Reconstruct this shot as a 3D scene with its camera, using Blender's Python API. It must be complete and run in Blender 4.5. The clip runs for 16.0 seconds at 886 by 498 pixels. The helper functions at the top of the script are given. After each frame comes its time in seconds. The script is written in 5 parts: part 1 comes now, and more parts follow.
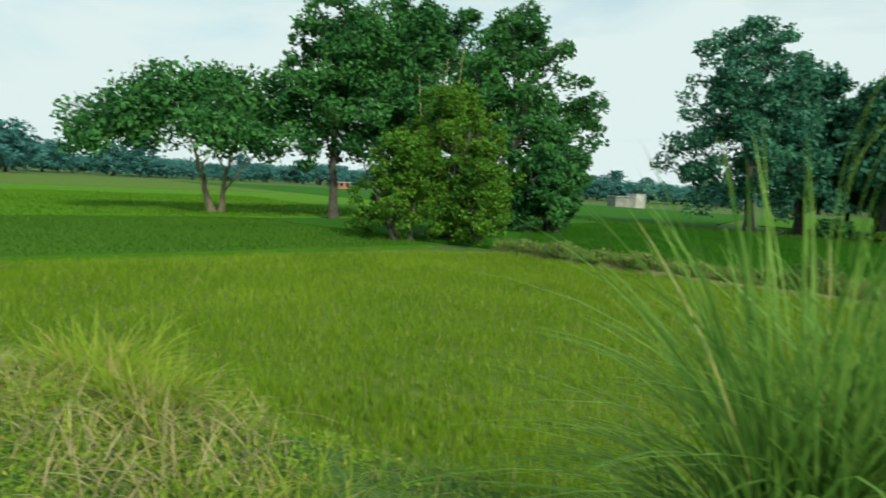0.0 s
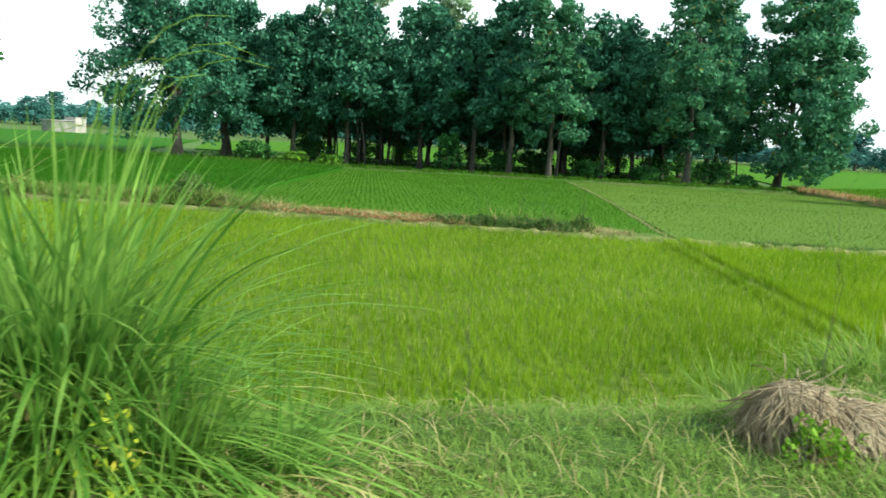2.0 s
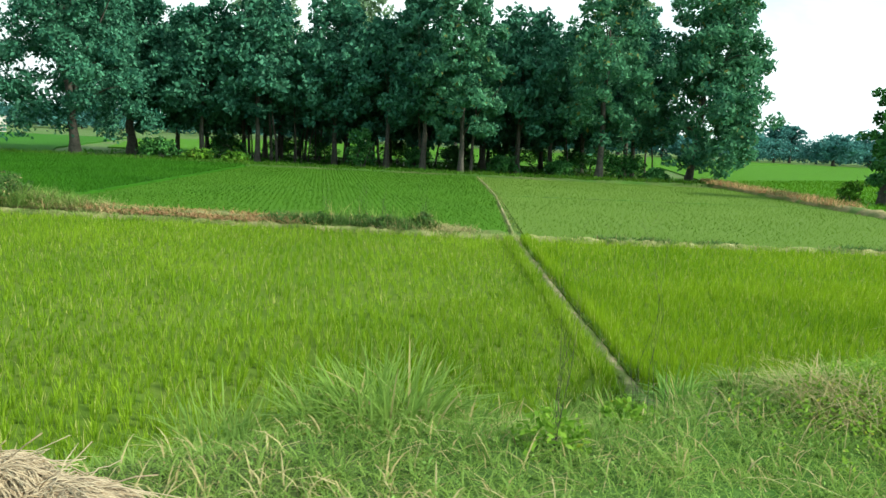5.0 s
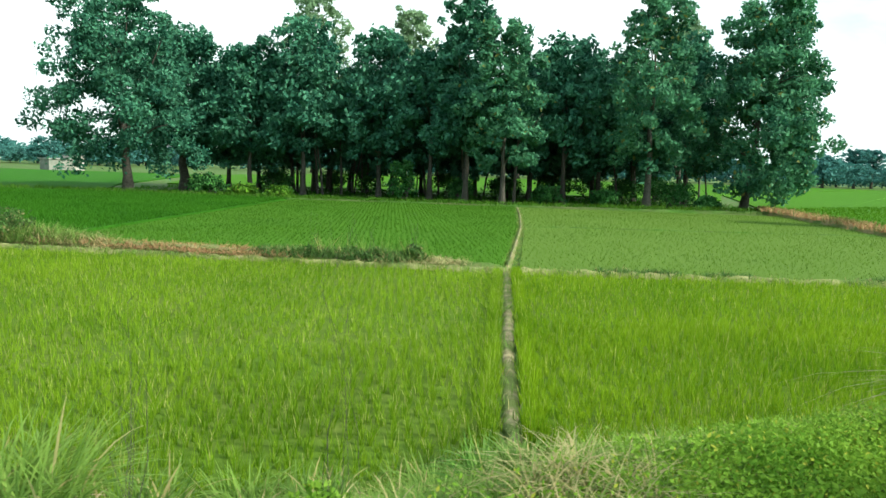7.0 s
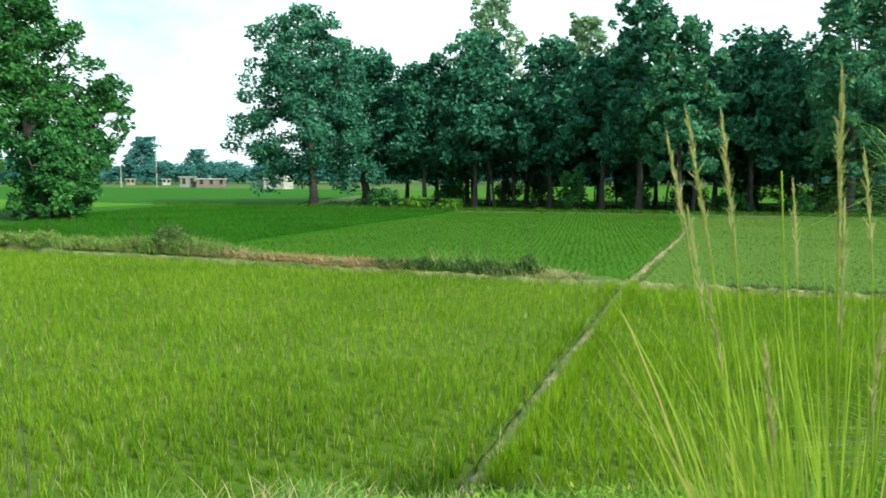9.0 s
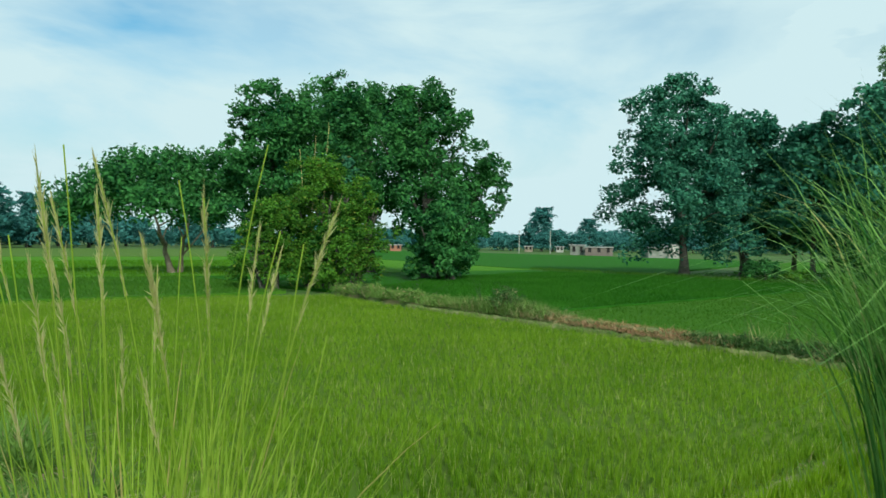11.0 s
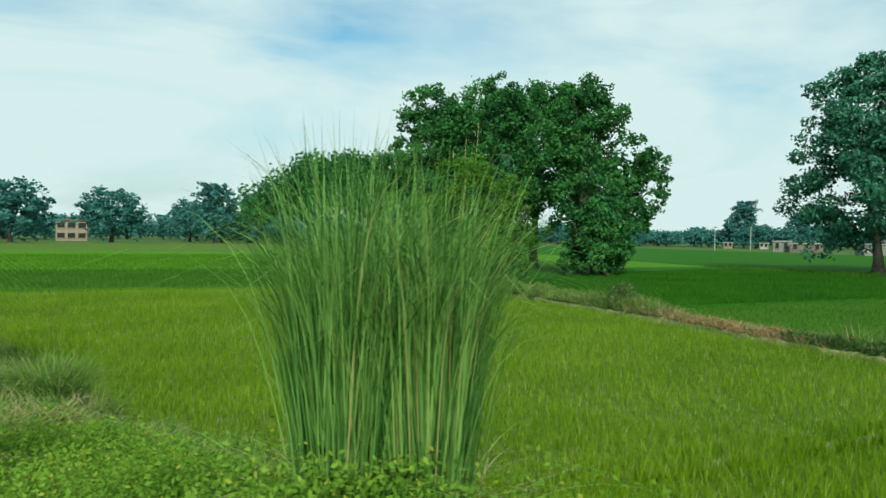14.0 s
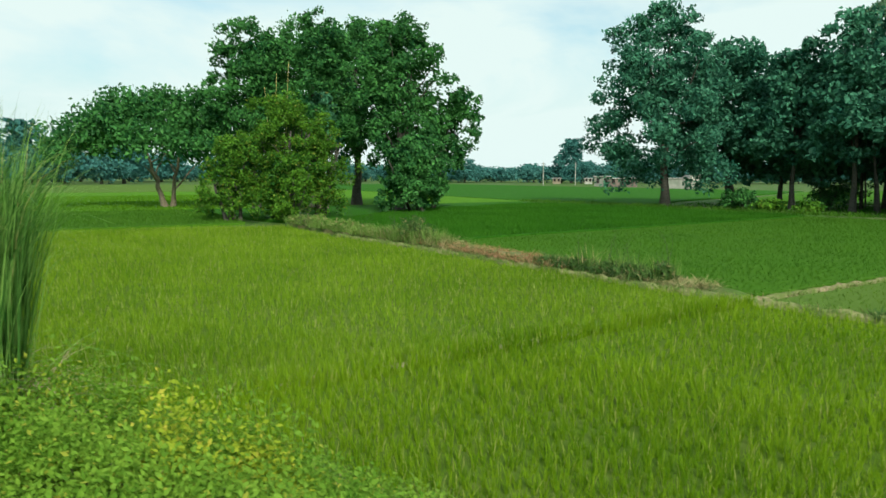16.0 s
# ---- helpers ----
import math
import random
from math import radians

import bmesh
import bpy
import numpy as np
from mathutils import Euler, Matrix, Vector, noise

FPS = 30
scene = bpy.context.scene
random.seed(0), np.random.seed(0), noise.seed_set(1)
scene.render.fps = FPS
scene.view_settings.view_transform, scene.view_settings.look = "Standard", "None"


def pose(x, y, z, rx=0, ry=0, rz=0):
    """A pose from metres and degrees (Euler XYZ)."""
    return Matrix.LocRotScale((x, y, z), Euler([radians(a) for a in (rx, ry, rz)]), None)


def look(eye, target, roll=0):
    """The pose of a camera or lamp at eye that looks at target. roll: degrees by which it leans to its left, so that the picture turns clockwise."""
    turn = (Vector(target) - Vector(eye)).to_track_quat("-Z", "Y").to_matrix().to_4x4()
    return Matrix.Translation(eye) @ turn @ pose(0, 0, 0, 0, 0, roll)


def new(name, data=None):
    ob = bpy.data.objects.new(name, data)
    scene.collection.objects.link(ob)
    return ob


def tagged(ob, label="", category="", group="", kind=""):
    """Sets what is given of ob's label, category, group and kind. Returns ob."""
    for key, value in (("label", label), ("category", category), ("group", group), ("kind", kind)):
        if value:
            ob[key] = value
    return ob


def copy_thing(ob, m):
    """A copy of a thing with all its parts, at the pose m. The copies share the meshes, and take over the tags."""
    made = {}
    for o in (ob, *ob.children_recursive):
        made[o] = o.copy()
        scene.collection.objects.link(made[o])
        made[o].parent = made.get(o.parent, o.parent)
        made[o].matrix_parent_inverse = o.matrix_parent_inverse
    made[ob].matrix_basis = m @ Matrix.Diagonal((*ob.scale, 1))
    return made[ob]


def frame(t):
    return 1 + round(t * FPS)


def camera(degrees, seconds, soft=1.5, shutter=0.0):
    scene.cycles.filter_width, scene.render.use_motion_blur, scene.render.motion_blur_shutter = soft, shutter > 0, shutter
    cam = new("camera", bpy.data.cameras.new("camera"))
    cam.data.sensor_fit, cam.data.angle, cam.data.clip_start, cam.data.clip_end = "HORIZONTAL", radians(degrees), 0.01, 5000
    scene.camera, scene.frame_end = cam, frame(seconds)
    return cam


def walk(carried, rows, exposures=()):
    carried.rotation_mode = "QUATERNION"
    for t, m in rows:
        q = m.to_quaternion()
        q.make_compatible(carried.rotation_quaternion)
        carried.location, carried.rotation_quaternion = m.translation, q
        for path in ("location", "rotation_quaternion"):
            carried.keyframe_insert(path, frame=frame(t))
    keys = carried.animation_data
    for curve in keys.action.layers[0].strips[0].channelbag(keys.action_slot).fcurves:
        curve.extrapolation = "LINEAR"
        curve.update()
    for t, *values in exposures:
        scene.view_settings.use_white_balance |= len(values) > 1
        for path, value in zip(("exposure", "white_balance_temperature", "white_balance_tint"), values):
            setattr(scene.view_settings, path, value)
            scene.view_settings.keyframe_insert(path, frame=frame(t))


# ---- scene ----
cam = camera(62.3, 16.0, 1.5, 0.16)
PATH = [
    (0, (1.019, 0.720, 2.646), (-0.339, 2.179, 2.474), 3.1),
    (0.5, (1.736, 0.965, 2.620), (0.790, 2.711, 2.385), 3.3),
    (1, (2.459, 0.888, 2.657), (1.863, 2.776, 2.378), 4.7),
    (1.5, (2.991, 0.880, 2.669), (2.668, 2.828, 2.349), 4.0),
    (2, (3.580, 1.021, 2.579), (3.494, 2.997, 2.287), 3.2),
    (2.5, (4.186, 1.177, 2.628), (4.266, 3.148, 2.299), 3.3),
    (3, (4.821, 1.393, 2.662), (4.940, 3.357, 2.304), 3.4),
    (3.5, (5.302, 1.559, 2.692), (5.392, 3.526, 2.340), 2.6),
    (3.7, (5.565, 1.661, 2.704), (5.671, 3.632, 2.384), 2.8),
    (5.8, (7.802, 2.658, 2.653), (7.724, 4.636, 2.366), 2.2),
    (6, (8.075, 2.786, 2.662), (7.964, 4.763, 2.381), 2.0),
    (6.5, (8.493, 2.985, 2.672), (8.357, 4.964, 2.414), 2.0),
    (7, (9.033, 3.222, 2.677), (8.877, 5.203, 2.459), 1.7),
    (7.5, (9.622, 3.518, 2.684), (9.405, 5.491, 2.439), 0.8),
    (8, (10.153, 3.860, 2.640), (9.832, 5.817, 2.384), 0.1),
    (8.2, (10.286, 3.947, 2.634), (9.943, 5.901, 2.384), 0.5),
    (10.3, (12.243, 5.133, 2.625), (10.938, 6.647, 2.565), -0.3),
    (10.5, (12.352, 5.216, 2.624), (11.006, 6.695, 2.571), 0.3),
    (11, (12.956, 5.415, 2.637), (11.424, 6.700, 2.622), 0.8),
    (11.5, (13.390, 5.615, 2.644), (11.733, 6.735, 2.660), 0.9),
    (12, (13.875, 5.918, 2.607), (12.120, 6.877, 2.607), 0.9),
    (12.5, (14.319, 6.189, 2.623), (12.511, 7.044, 2.614), 0.2),
    (13, (14.835, 6.521, 2.641), (12.989, 7.290, 2.604), 0.8),
    (13.5, (15.261, 6.694, 2.646), (13.406, 7.439, 2.588), 2.5),
    (14, (15.669, 6.993, 2.652), (13.853, 7.830, 2.619), 0.8),
    (14.5, (16.272, 7.300, 2.669), (14.494, 8.215, 2.634), 0.8),
    (15, (16.684, 7.468, 2.658), (14.948, 8.460, 2.593), 0.6),
    (15.5, (17.185, 7.707, 2.649), (15.512, 8.799, 2.555), -1.3),
    (16, (17.583, 8.013, 2.657), (15.989, 9.205, 2.459), 0.2),
]
EXPOSURES = [(0, -0.05, 6500, 6), (0.5, 0.42, 6500, 6), (1.2, 0.78, 6500, 6), (2.5, 0.76, 6450, 6), (6.0, 0.74, 6450, 6), (8.2, 0.78, 6400, 5), (10.3, 0.0, 5850, 0), (11.2, -0.14, 5950, 0), (12.5, -0.08, 6500, 5), (13.5, -0.08, 6350, 2), (14.5, -0.12, 6150, -1), (16, 0.08, 6500, 4)]
walk(cam, [(t, look(eye, target, roll)) for t, eye, target, roll in PATH], EXPOSURES)

# ---- light: hazy bright day, thin cloud, low warm sun from the east ----
SUN_FROM = Vector((0.75, -0.30, 0.58)).normalized()
world = bpy.data.worlds.new("sky")
scene.world = world
world.use_nodes = True
wn, wl = world.node_tree.nodes, world.node_tree.links
wn.clear()
w_out = wn.new("ShaderNodeOutputWorld")
w_bg = wn.new("ShaderNodeBackground")
w_sky = wn.new("ShaderNodeTexSky")
w_sky.sky_type = "NISHITA"
w_sky.sun_disc = False
w_sky.sun_elevation = math.asin(SUN_FROM.z)
w_sky.sun_rotation = math.atan2(SUN_FROM.x, SUN_FROM.y)
w_sky.dust_density = 3.0
w_co = wn.new("ShaderNodeTexCoord")
w_map = wn.new("ShaderNodeMapping")
w_map.inputs["Scale"].default_value = (1.0, 1.0, 3.6)
w_map.inputs["Location"].default_value = (0.3, 0.1, 0.25)
w_noise = wn.new("ShaderNodeTexNoise")
w_noise.inputs["Scale"].default_value = 2.1
w_noise.inputs["Detail"].default_value = 6.0
w_noise.inputs["Roughness"].default_value = 0.55
w_noise.inputs["Distortion"].default_value = 0.5
w_ramp = wn.new("ShaderNodeValToRGB")
w_ramp.color_ramp.elements[0].position = 0.33
w_ramp.color_ramp.elements[0].color = (0.45, 0.45, 0.45, 1)
w_ramp.color_ramp.elements[1].position = 0.54
w_ramp.color_ramp.elements[1].color = (1, 1, 1, 1)
w_scale = wn.new("ShaderNodeMix")
w_scale.data_type = "RGBA"
w_scale.blend_type = "MULTIPLY"
w_scale.inputs["Factor"].default_value = 1.0
w_scale.inputs[7].default_value = (0.95, 1.42, 1.40, 1)
w_mix = wn.new("ShaderNodeMix")
w_mix.data_type = "RGBA"
w_mix.inputs[7].default_value = (6.7, 7.75, 7.75, 1)
wl.new(w_co.outputs["Generated"], w_map.inputs["Vector"])
wl.new(w_map.outputs["Vector"], w_noise.inputs["Vector"])
w_sep = wn.new("ShaderNodeSeparateXYZ")
w_up = wn.new("ShaderNodeMath")
w_up.operation = "MULTIPLY_ADD"
w_up.inputs[1].default_value = -0.42
w_up.inputs[2].default_value = 0.10
w_sum = wn.new("ShaderNodeMath")
w_sum.operation = "ADD"
wl.new(w_co.outputs["Generated"], w_sep.inputs[0])
wl.new(w_sep.outputs["Z"], w_up.inputs[0])
wl.new(w_noise.outputs["Fac"], w_sum.inputs[0])
wl.new(w_up.outputs[0], w_sum.inputs[1])
wl.new(w_sum.outputs[0], w_ramp.inputs["Fac"])
wl.new(w_sky.outputs["Color"], w_scale.inputs[6])
wl.new(w_scale.outputs[2], w_mix.inputs[6])


def opening(bearing, up, wide, tall, amount, before):
    """A gap of thinner cloud at a bearing (degrees to the left of +y) and a height above the horizon."""
    b, h = radians(bearing), radians(up)
    warp = wn.new("ShaderNodeTexNoise")
    warp.inputs["Scale"].default_value = 7.0
    warp.inputs["Detail"].default_value = 5.0
    wl.new(w_map.outputs["Vector"], warp.inputs["Vector"])
    shift = wn.new("ShaderNodeVectorMath")
    shift.operation = "MULTIPLY_ADD"
    shift.inputs[1].default_value = (0.12, 0.12, 0.12)
    wl.new(warp.outputs["Color"], shift.inputs[0])
    wl.new(w_co.outputs["Generated"], shift.inputs[2])
    place = wn.new("ShaderNodeMapping")
    place.vector_type = "TEXTURE"
    place.inputs["Location"].default_value = (-math.sin(b) * math.cos(h) + 0.06, math.cos(b) * math.cos(h) + 0.06, math.sin(h) + 0.06)
    place.inputs["Rotation"].default_value = (0, 0, b)
    place.inputs["Scale"].default_value = (wide, 1.0, tall)
    wl.new(shift.outputs[0], place.inputs["Vector"])
    ball = wn.new("ShaderNodeTexGradient")
    ball.gradient_type = "SPHERICAL"
    wl.new(place.outputs["Vector"], ball.inputs["Vector"])
    take = wn.new("ShaderNodeMath")
    take.operation = "MULTIPLY_ADD"
    take.inputs[1].default_value = amount
    wl.new(ball.outputs["Fac"], take.inputs[0])
    wl.new(before, take.inputs[2])
    return take.outputs[0]


cover = w_ramp.outputs["Color"]
for bearing, up, wide, tall, amount in [(72.8, 15.8, 0.12, 0.040, -0.46), (78.4, 13.4, 0.10, 0.026, -0.38), (94, 15.0, 0.15, 0.045, -0.34), (33, 16.5, 0.2, 0.055, -0.28), (22.6, 15.2, 0.06, 0.03, 1.0)]:
    cover = opening(bearing, up, wide, tall, amount, cover)
w_clamp = wn.new("ShaderNodeClamp")
wl.new(cover, w_clamp.inputs["Value"])
wl.new(w_clamp.outputs[0], w_mix.inputs["Factor"])
wl.new(w_mix.outputs[2], w_bg.inputs["Color"])
w_bg.inputs["Strength"].default_value = 0.116
wl.new(w_bg.outputs["Background"], w_out.inputs["Surface"])

sun = new("sun", bpy.data.lights.new("sun", "SUN"))
sun.data.energy = 4.0
sun.data.angle = radians(5)
sun.data.color = (1.0, 0.94, 0.82)
sun.matrix_world = look((0, 0, 60), Vector((0, 0, 60)) - SUN_FROM)


# ---- materials ----
def leafy(name, dark, light, old=None, through_light=0.35, rough=0.55, old_share=0.04, patch=0.5, vary=0.55):
    """Leaf or blade: colour varies leaf by leaf and in soft patches, and light passes through."""
    m = bpy.data.materials.new(name)
    m.use_nodes = True
    n, l = m.node_tree.nodes, m.node_tree.links
    n.clear()
    out = n.new("ShaderNodeOutputMaterial")
    geo = n.new("ShaderNodeNewGeometry")
    tc = n.new("ShaderNodeTexCoord")
    patches = n.new("ShaderNodeTexNoise")
    patches.inputs["Scale"].default_value = patch
    patches.inputs["Detail"].default_value = 3.0
    l.new(tc.outputs["Object"], patches.inputs["Vector"])
    add = n.new("ShaderNodeMath")
    add.operation = "MULTIPLY_ADD"
    l.new(geo.outputs["Random Per Island"], add.inputs[0])
    add.inputs[1].default_value = vary
    sub = n.new("ShaderNodeMath")
    sub.operation = "MULTIPLY_ADD"
    l.new(patches.outputs["Fac"], sub.inputs[0])
    sub.inputs[1].default_value = 1.5 * 0.55 / vary
    sub.inputs[2].default_value = 0.5 - 0.5 * vary - 0.745 * 0.55 / vary
    l.new(sub.outputs[0], add.inputs[2])
    ramp = n.new("ShaderNodeValToRGB")
    ramp.color_ramp.elements[0].position = 0.05
    ramp.color_ramp.elements[0].color = (*dark, 1)
    ramp.color_ramp.elements[1].position = 0.95
    ramp.color_ramp.elements[1].color = (*light, 1)
    l.new(add.outputs[0], ramp.inputs["Fac"])
    col = ramp.outputs["Color"]
    if old:
        cut = n.new("ShaderNodeMath")
        cut.operation = "GREATER_THAN"
        cut.inputs[1].default_value = 1.0 - old_share
        l.new(geo.outputs["Random Per Island"], cut.inputs[0])
        mixo = n.new("ShaderNodeMix")
        mixo.data_type = "RGBA"
        l.new(cut.outputs[0], mixo.inputs["Factor"])
        l.new(col, mixo.inputs[6])
        mixo.inputs[7].default_value = (*old, 1)
        col = mixo.outputs[2]
    bsdf = n.new("ShaderNodeBsdfPrincipled")
    bsdf.inputs["Roughness"].default_value = rough
    bsdf.inputs["Specular IOR Level"].default_value = 0.09
    l.new(col, bsdf.inputs["Base Color"])
    tr = n.new("ShaderNodeBsdfTranslucent")
    l.new(col, tr.inputs["Color"])
    mix = n.new("ShaderNodeMixShader")
    mix.inputs["Fac"].default_value = through_light
    l.new(bsdf.outputs[0], mix.inputs[1])
    l.new(tr.outputs[0], mix.inputs[2])
    l.new(mix.outputs[0], out.inputs["Surface"])
    return m


def surface(name, a, b, scale=3.0, rough=0.9, bump=0.3, fine=30.0, c=None, cscale=0.35, spec=0.2):
    """Solid surface: two colours in fine grain, a third in large stains, and relief."""
    m = bpy.data.materials.new(name)
    m.use_nodes = True
    n, l = m.node_tree.nodes, m.node_tree.links
    bsdf = n["Principled BSDF"]
    tc = n.new("ShaderNodeTexCoord")
    big = n.new("ShaderNodeTexNoise")
    big.inputs["Scale"].default_value = scale
    big.inputs["Detail"].default_value = 8.0
    big.inputs["Roughness"].default_value = 0.65
    l.new(tc.outputs["Object"], big.inputs["Vector"])
    ramp = n.new("ShaderNodeValToRGB")
    ramp.color_ramp.elements[0].position = 0.34
    ramp.color_ramp.elements[0].color = (*a, 1)
    ramp.color_ramp.elements[1].position = 0.66
    ramp.color_ramp.elements[1].color = (*b, 1)
    l.new(big.outputs["Fac"], ramp.inputs["Fac"])
    col = ramp.outputs["Color"]
    if c:
        stain = n.new("ShaderNodeTexNoise")
        stain.inputs["Scale"].default_value = cscale
        stain.inputs["Detail"].default_value = 4.0
        l.new(tc.outputs["Object"], stain.inputs["Vector"])
        sr = n.new("ShaderNodeValToRGB")
        sr.color_ramp.elements[0].position = 0.42
        sr.color_ramp.elements[1].position = 0.60
        l.new(stain.outputs["Fac"], sr.inputs["Fac"])
        mx = n.new("ShaderNodeMix")
        mx.data_type = "RGBA"
        l.new(sr.outputs["Color"], mx.inputs["Factor"])
        l.new(col, mx.inputs[6])
        mx.inputs[7].default_value = (*c, 1)
        col = mx.outputs[2]
    l.new(col, bsdf.inputs["Base Color"])
    grain = n.new("ShaderNodeTexNoise")
    grain.inputs["Scale"].default_value = fine
    grain.inputs["Detail"].default_value = 6.0
    l.new(tc.outputs["Object"], grain.inputs["Vector"])
    bp = n.new("ShaderNodeBump")
    bp.inputs["Strength"].default_value = bump
    bp.inputs["Distance"].default_value = 0.05
    l.new(grain.outputs["Fac"], bp.inputs["Height"])
    l.new(bp.outputs["Normal"], bsdf.inputs["Normal"])
    bsdf.inputs["Roughness"].default_value = rough
    bsdf.inputs["Specular IOR Level"].default_value = spec
    return m


M_EARTH = surface("earth", (0.055, 0.095, 0.022), (0.11, 0.135, 0.045), 2.2, 0.95, 0.5, 18, (0.055, 0.135, 0.018), 0.25)
M_MUD = surface("wet_mud", (0.072, 0.122, 0.018), (0.128, 0.172, 0.034), 4.0, 0.95, 0.4, 14, (0.085, 0.145, 0.020), 0.6, 0.0)
M_PATH = surface("dry_path_soil", (0.13, 0.115, 0.05), (0.42, 0.35, 0.21), 7.0, 0.95, 0.9, 22, (0.13, 0.17, 0.045), 1.6)
M_LEDGE = surface("pale_ledge_soil", (0.17, 0.19, 0.06), (0.36, 0.34, 0.16), 5.0, 0.95, 0.8, 20, (0.12, 0.17, 0.045), 0.9)
M_BUND = surface("bund_soil", (0.15, 0.14, 0.055), (0.30, 0.25, 0.12), 4.0, 0.95, 0.7, 16, (0.09, 0.15, 0.035), 0.9)
M_BARK = surface("bark", (0.040, 0.038, 0.032), (0.100, 0.093, 0.076), 6.0, 0.95, 0.9, 14)
M_BARK_PALE = surface("pale_bark", (0.15, 0.12, 0.085), (0.27, 0.22, 0.155), 5.0, 0.9, 0.7, 14)
M_STRAW = leafy("straw", (0.28, 0.21, 0.125), (0.58, 0.48, 0.33), None, 0.15, 0.7, patch=3.0)
M_CANE = surface("dry_cane", (0.36, 0.31, 0.10), (0.50, 0.44, 0.17), 3.0, 0.6, 0.2, 20)
M_PLUME = leafy("seed_plume", (0.42, 0.40, 0.15), (0.60, 0.56, 0.26), None, 0.5, 0.8, patch=3.0)
M_DRYGRASS = leafy("withered_grass", (0.33, 0.17, 0.085), (0.56, 0.36, 0.19), (0.14, 0.21, 0.05), 0.3, 0.75, 0.25, patch=1.5)
M_DRYVERGE = leafy("dry_verge_grass", (0.32, 0.27, 0.12), (0.52, 0.46, 0.24), (0.16, 0.24, 0.06), 0.3, 0.75, 0.25, patch=1.5)
M_RICE_LEAN = leafy("rice_sparse", (0.094, 0.205, 0.006), (0.285, 0.43, 0.026), (0.44, 0.46, 0.14), 0.5, 0.6, 0.06, 0.35, 0.8)
M_RICE_FULL = leafy("rice_dense", (0.090, 0.205, 0.005), (0.275, 0.42, 0.016), (0.44, 0.46, 0.12), 0.5, 0.6, 0.05, 0.35, 0.8)
M_RICE_MID = leafy("rice_mid", (0.048, 0.138, 0.012), (0.086, 0.196, 0.018), None, 0.45, 0.6, 0.03, 0.25)
M_RICE_DARK = leafy("rice_dark", (0.030, 0.130, 0.008), (0.060, 0.195, 0.013), None, 0.45, 0.6, 0.03, 0.2)
M_RICE_PALE = leafy("rice_pale", (0.085, 0.172, 0.018), (0.142, 0.242, 0.032), None, 0.45, 0.6, 0.03, 0.25)
M_RICE_FAR = leafy("rice_far", (0.052, 0.165, 0.006), (0.100, 0.235, 0.012), None, 0.45, 0.6, 0.03, 0.15)
M_CAN_MID = surface("canopy_mid", (0.040, 0.115, 0.008), (0.066, 0.155, 0.013), 2.0, 0.9, 1.0, 9, (0.053, 0.140, 0.010), 0.15, 0.05)
M_CAN_DARK = surface("canopy_dark", (0.020, 0.098, 0.006), (0.038, 0.138, 0.010), 2.0, 0.9, 1.0, 9, (0.03, 0.118, 0.008), 0.12, 0.05)
M_CAN_PALE = surface("canopy_pale", (0.082, 0.145, 0.024), (0.108, 0.175, 0.034), 2.5, 0.9, 1.0, 9, (0.090, 0.155, 0.026), 0.2, 0.05)
M_CAN_FAR = surface("canopy_far", (0.036, 0.122, 0.006), (0.066, 0.168, 0.010), 0.6, 0.9, 1.0, 6, (0.052, 0.150, 0.008), 0.05, 0.05)
M_CAN_WEST = surface("canopy_west", (0.060, 0.172, 0.007), (0.092, 0.215, 0.012), 0.6, 0.9, 1.0, 6, (0.075, 0.195, 0.010), 0.05, 0.05)
M_RICE_WEST = leafy("rice_west", (0.070, 0.190, 0.007), (0.125, 0.265, 0.014), None, 0.45, 0.6, 0.03, 0.15)
M_GRASS = leafy("verge_grass", (0.11, 0.21, 0.04), (0.25, 0.37, 0.085), (0.42, 0.36, 0.16), 0.45, 0.6, 0.12, 0.9)
M_GRASS_PALE = leafy("pale_grass", (0.15, 0.27, 0.045), (0.30, 0.44, 0.10), (0.42, 0.38, 0.16), 0.5, 0.6, 0.06, 0.9)
M_WEED = leafy("weed_leaf", (0.10, 0.235, 0.020), (0.275, 0.44, 0.055), (0.40, 0.43, 0.06), 0.45, 0.6, 0.04, 1.3)
M_WEED_DARK = leafy("dark_weed_leaf", (0.045, 0.115, 0.03), (0.14, 0.24, 0.06), (0.30, 0.27, 0.12), 0.4, 0.6, 0.10, 1.3)
M_WEED_PALE = leafy("pale_weed_leaf", (0.17, 0.32, 0.07), (0.34, 0.52, 0.14), (0.42, 0.44, 0.12), 0.45, 0.6, 0.05, 1.3)
M_WEED_YEL = leafy("yellowing_weed_leaf", (0.14, 0.26, 0.018), (0.29, 0.43, 0.045), (0.42, 0.42, 0.06), 0.45, 0.6, 0.07, 1.3)
M_WEED_GOLD = leafy("golden_weed_leaf", (0.22, 0.32, 0.02), (0.45, 0.52, 0.05), (0.55, 0.50, 0.07), 0.45, 0.6, 0.1, 1.3)
M_TALL = leafy("tall_grass_blade", (0.058, 0.185, 0.024), (0.30, 0.48, 0.100), (0.46, 0.44, 0.16), 0.46, 0.45, 0.03, 2.5)
M_TALL_VAR = leafy("big_clump_blade", (0.030, 0.130, 0.022), (0.32, 0.54, 0.13), (0.50, 0.48, 0.18), 0.42, 0.45, 0.04, 2.5, 0.95)
M_TALL_YEL = leafy("yellow_grass_blade", (0.22, 0.35, 0.025), (0.45, 0.56, 0.075), (0.52, 0.44, 0.14), 0.55, 0.5, 0.12, 2.5)
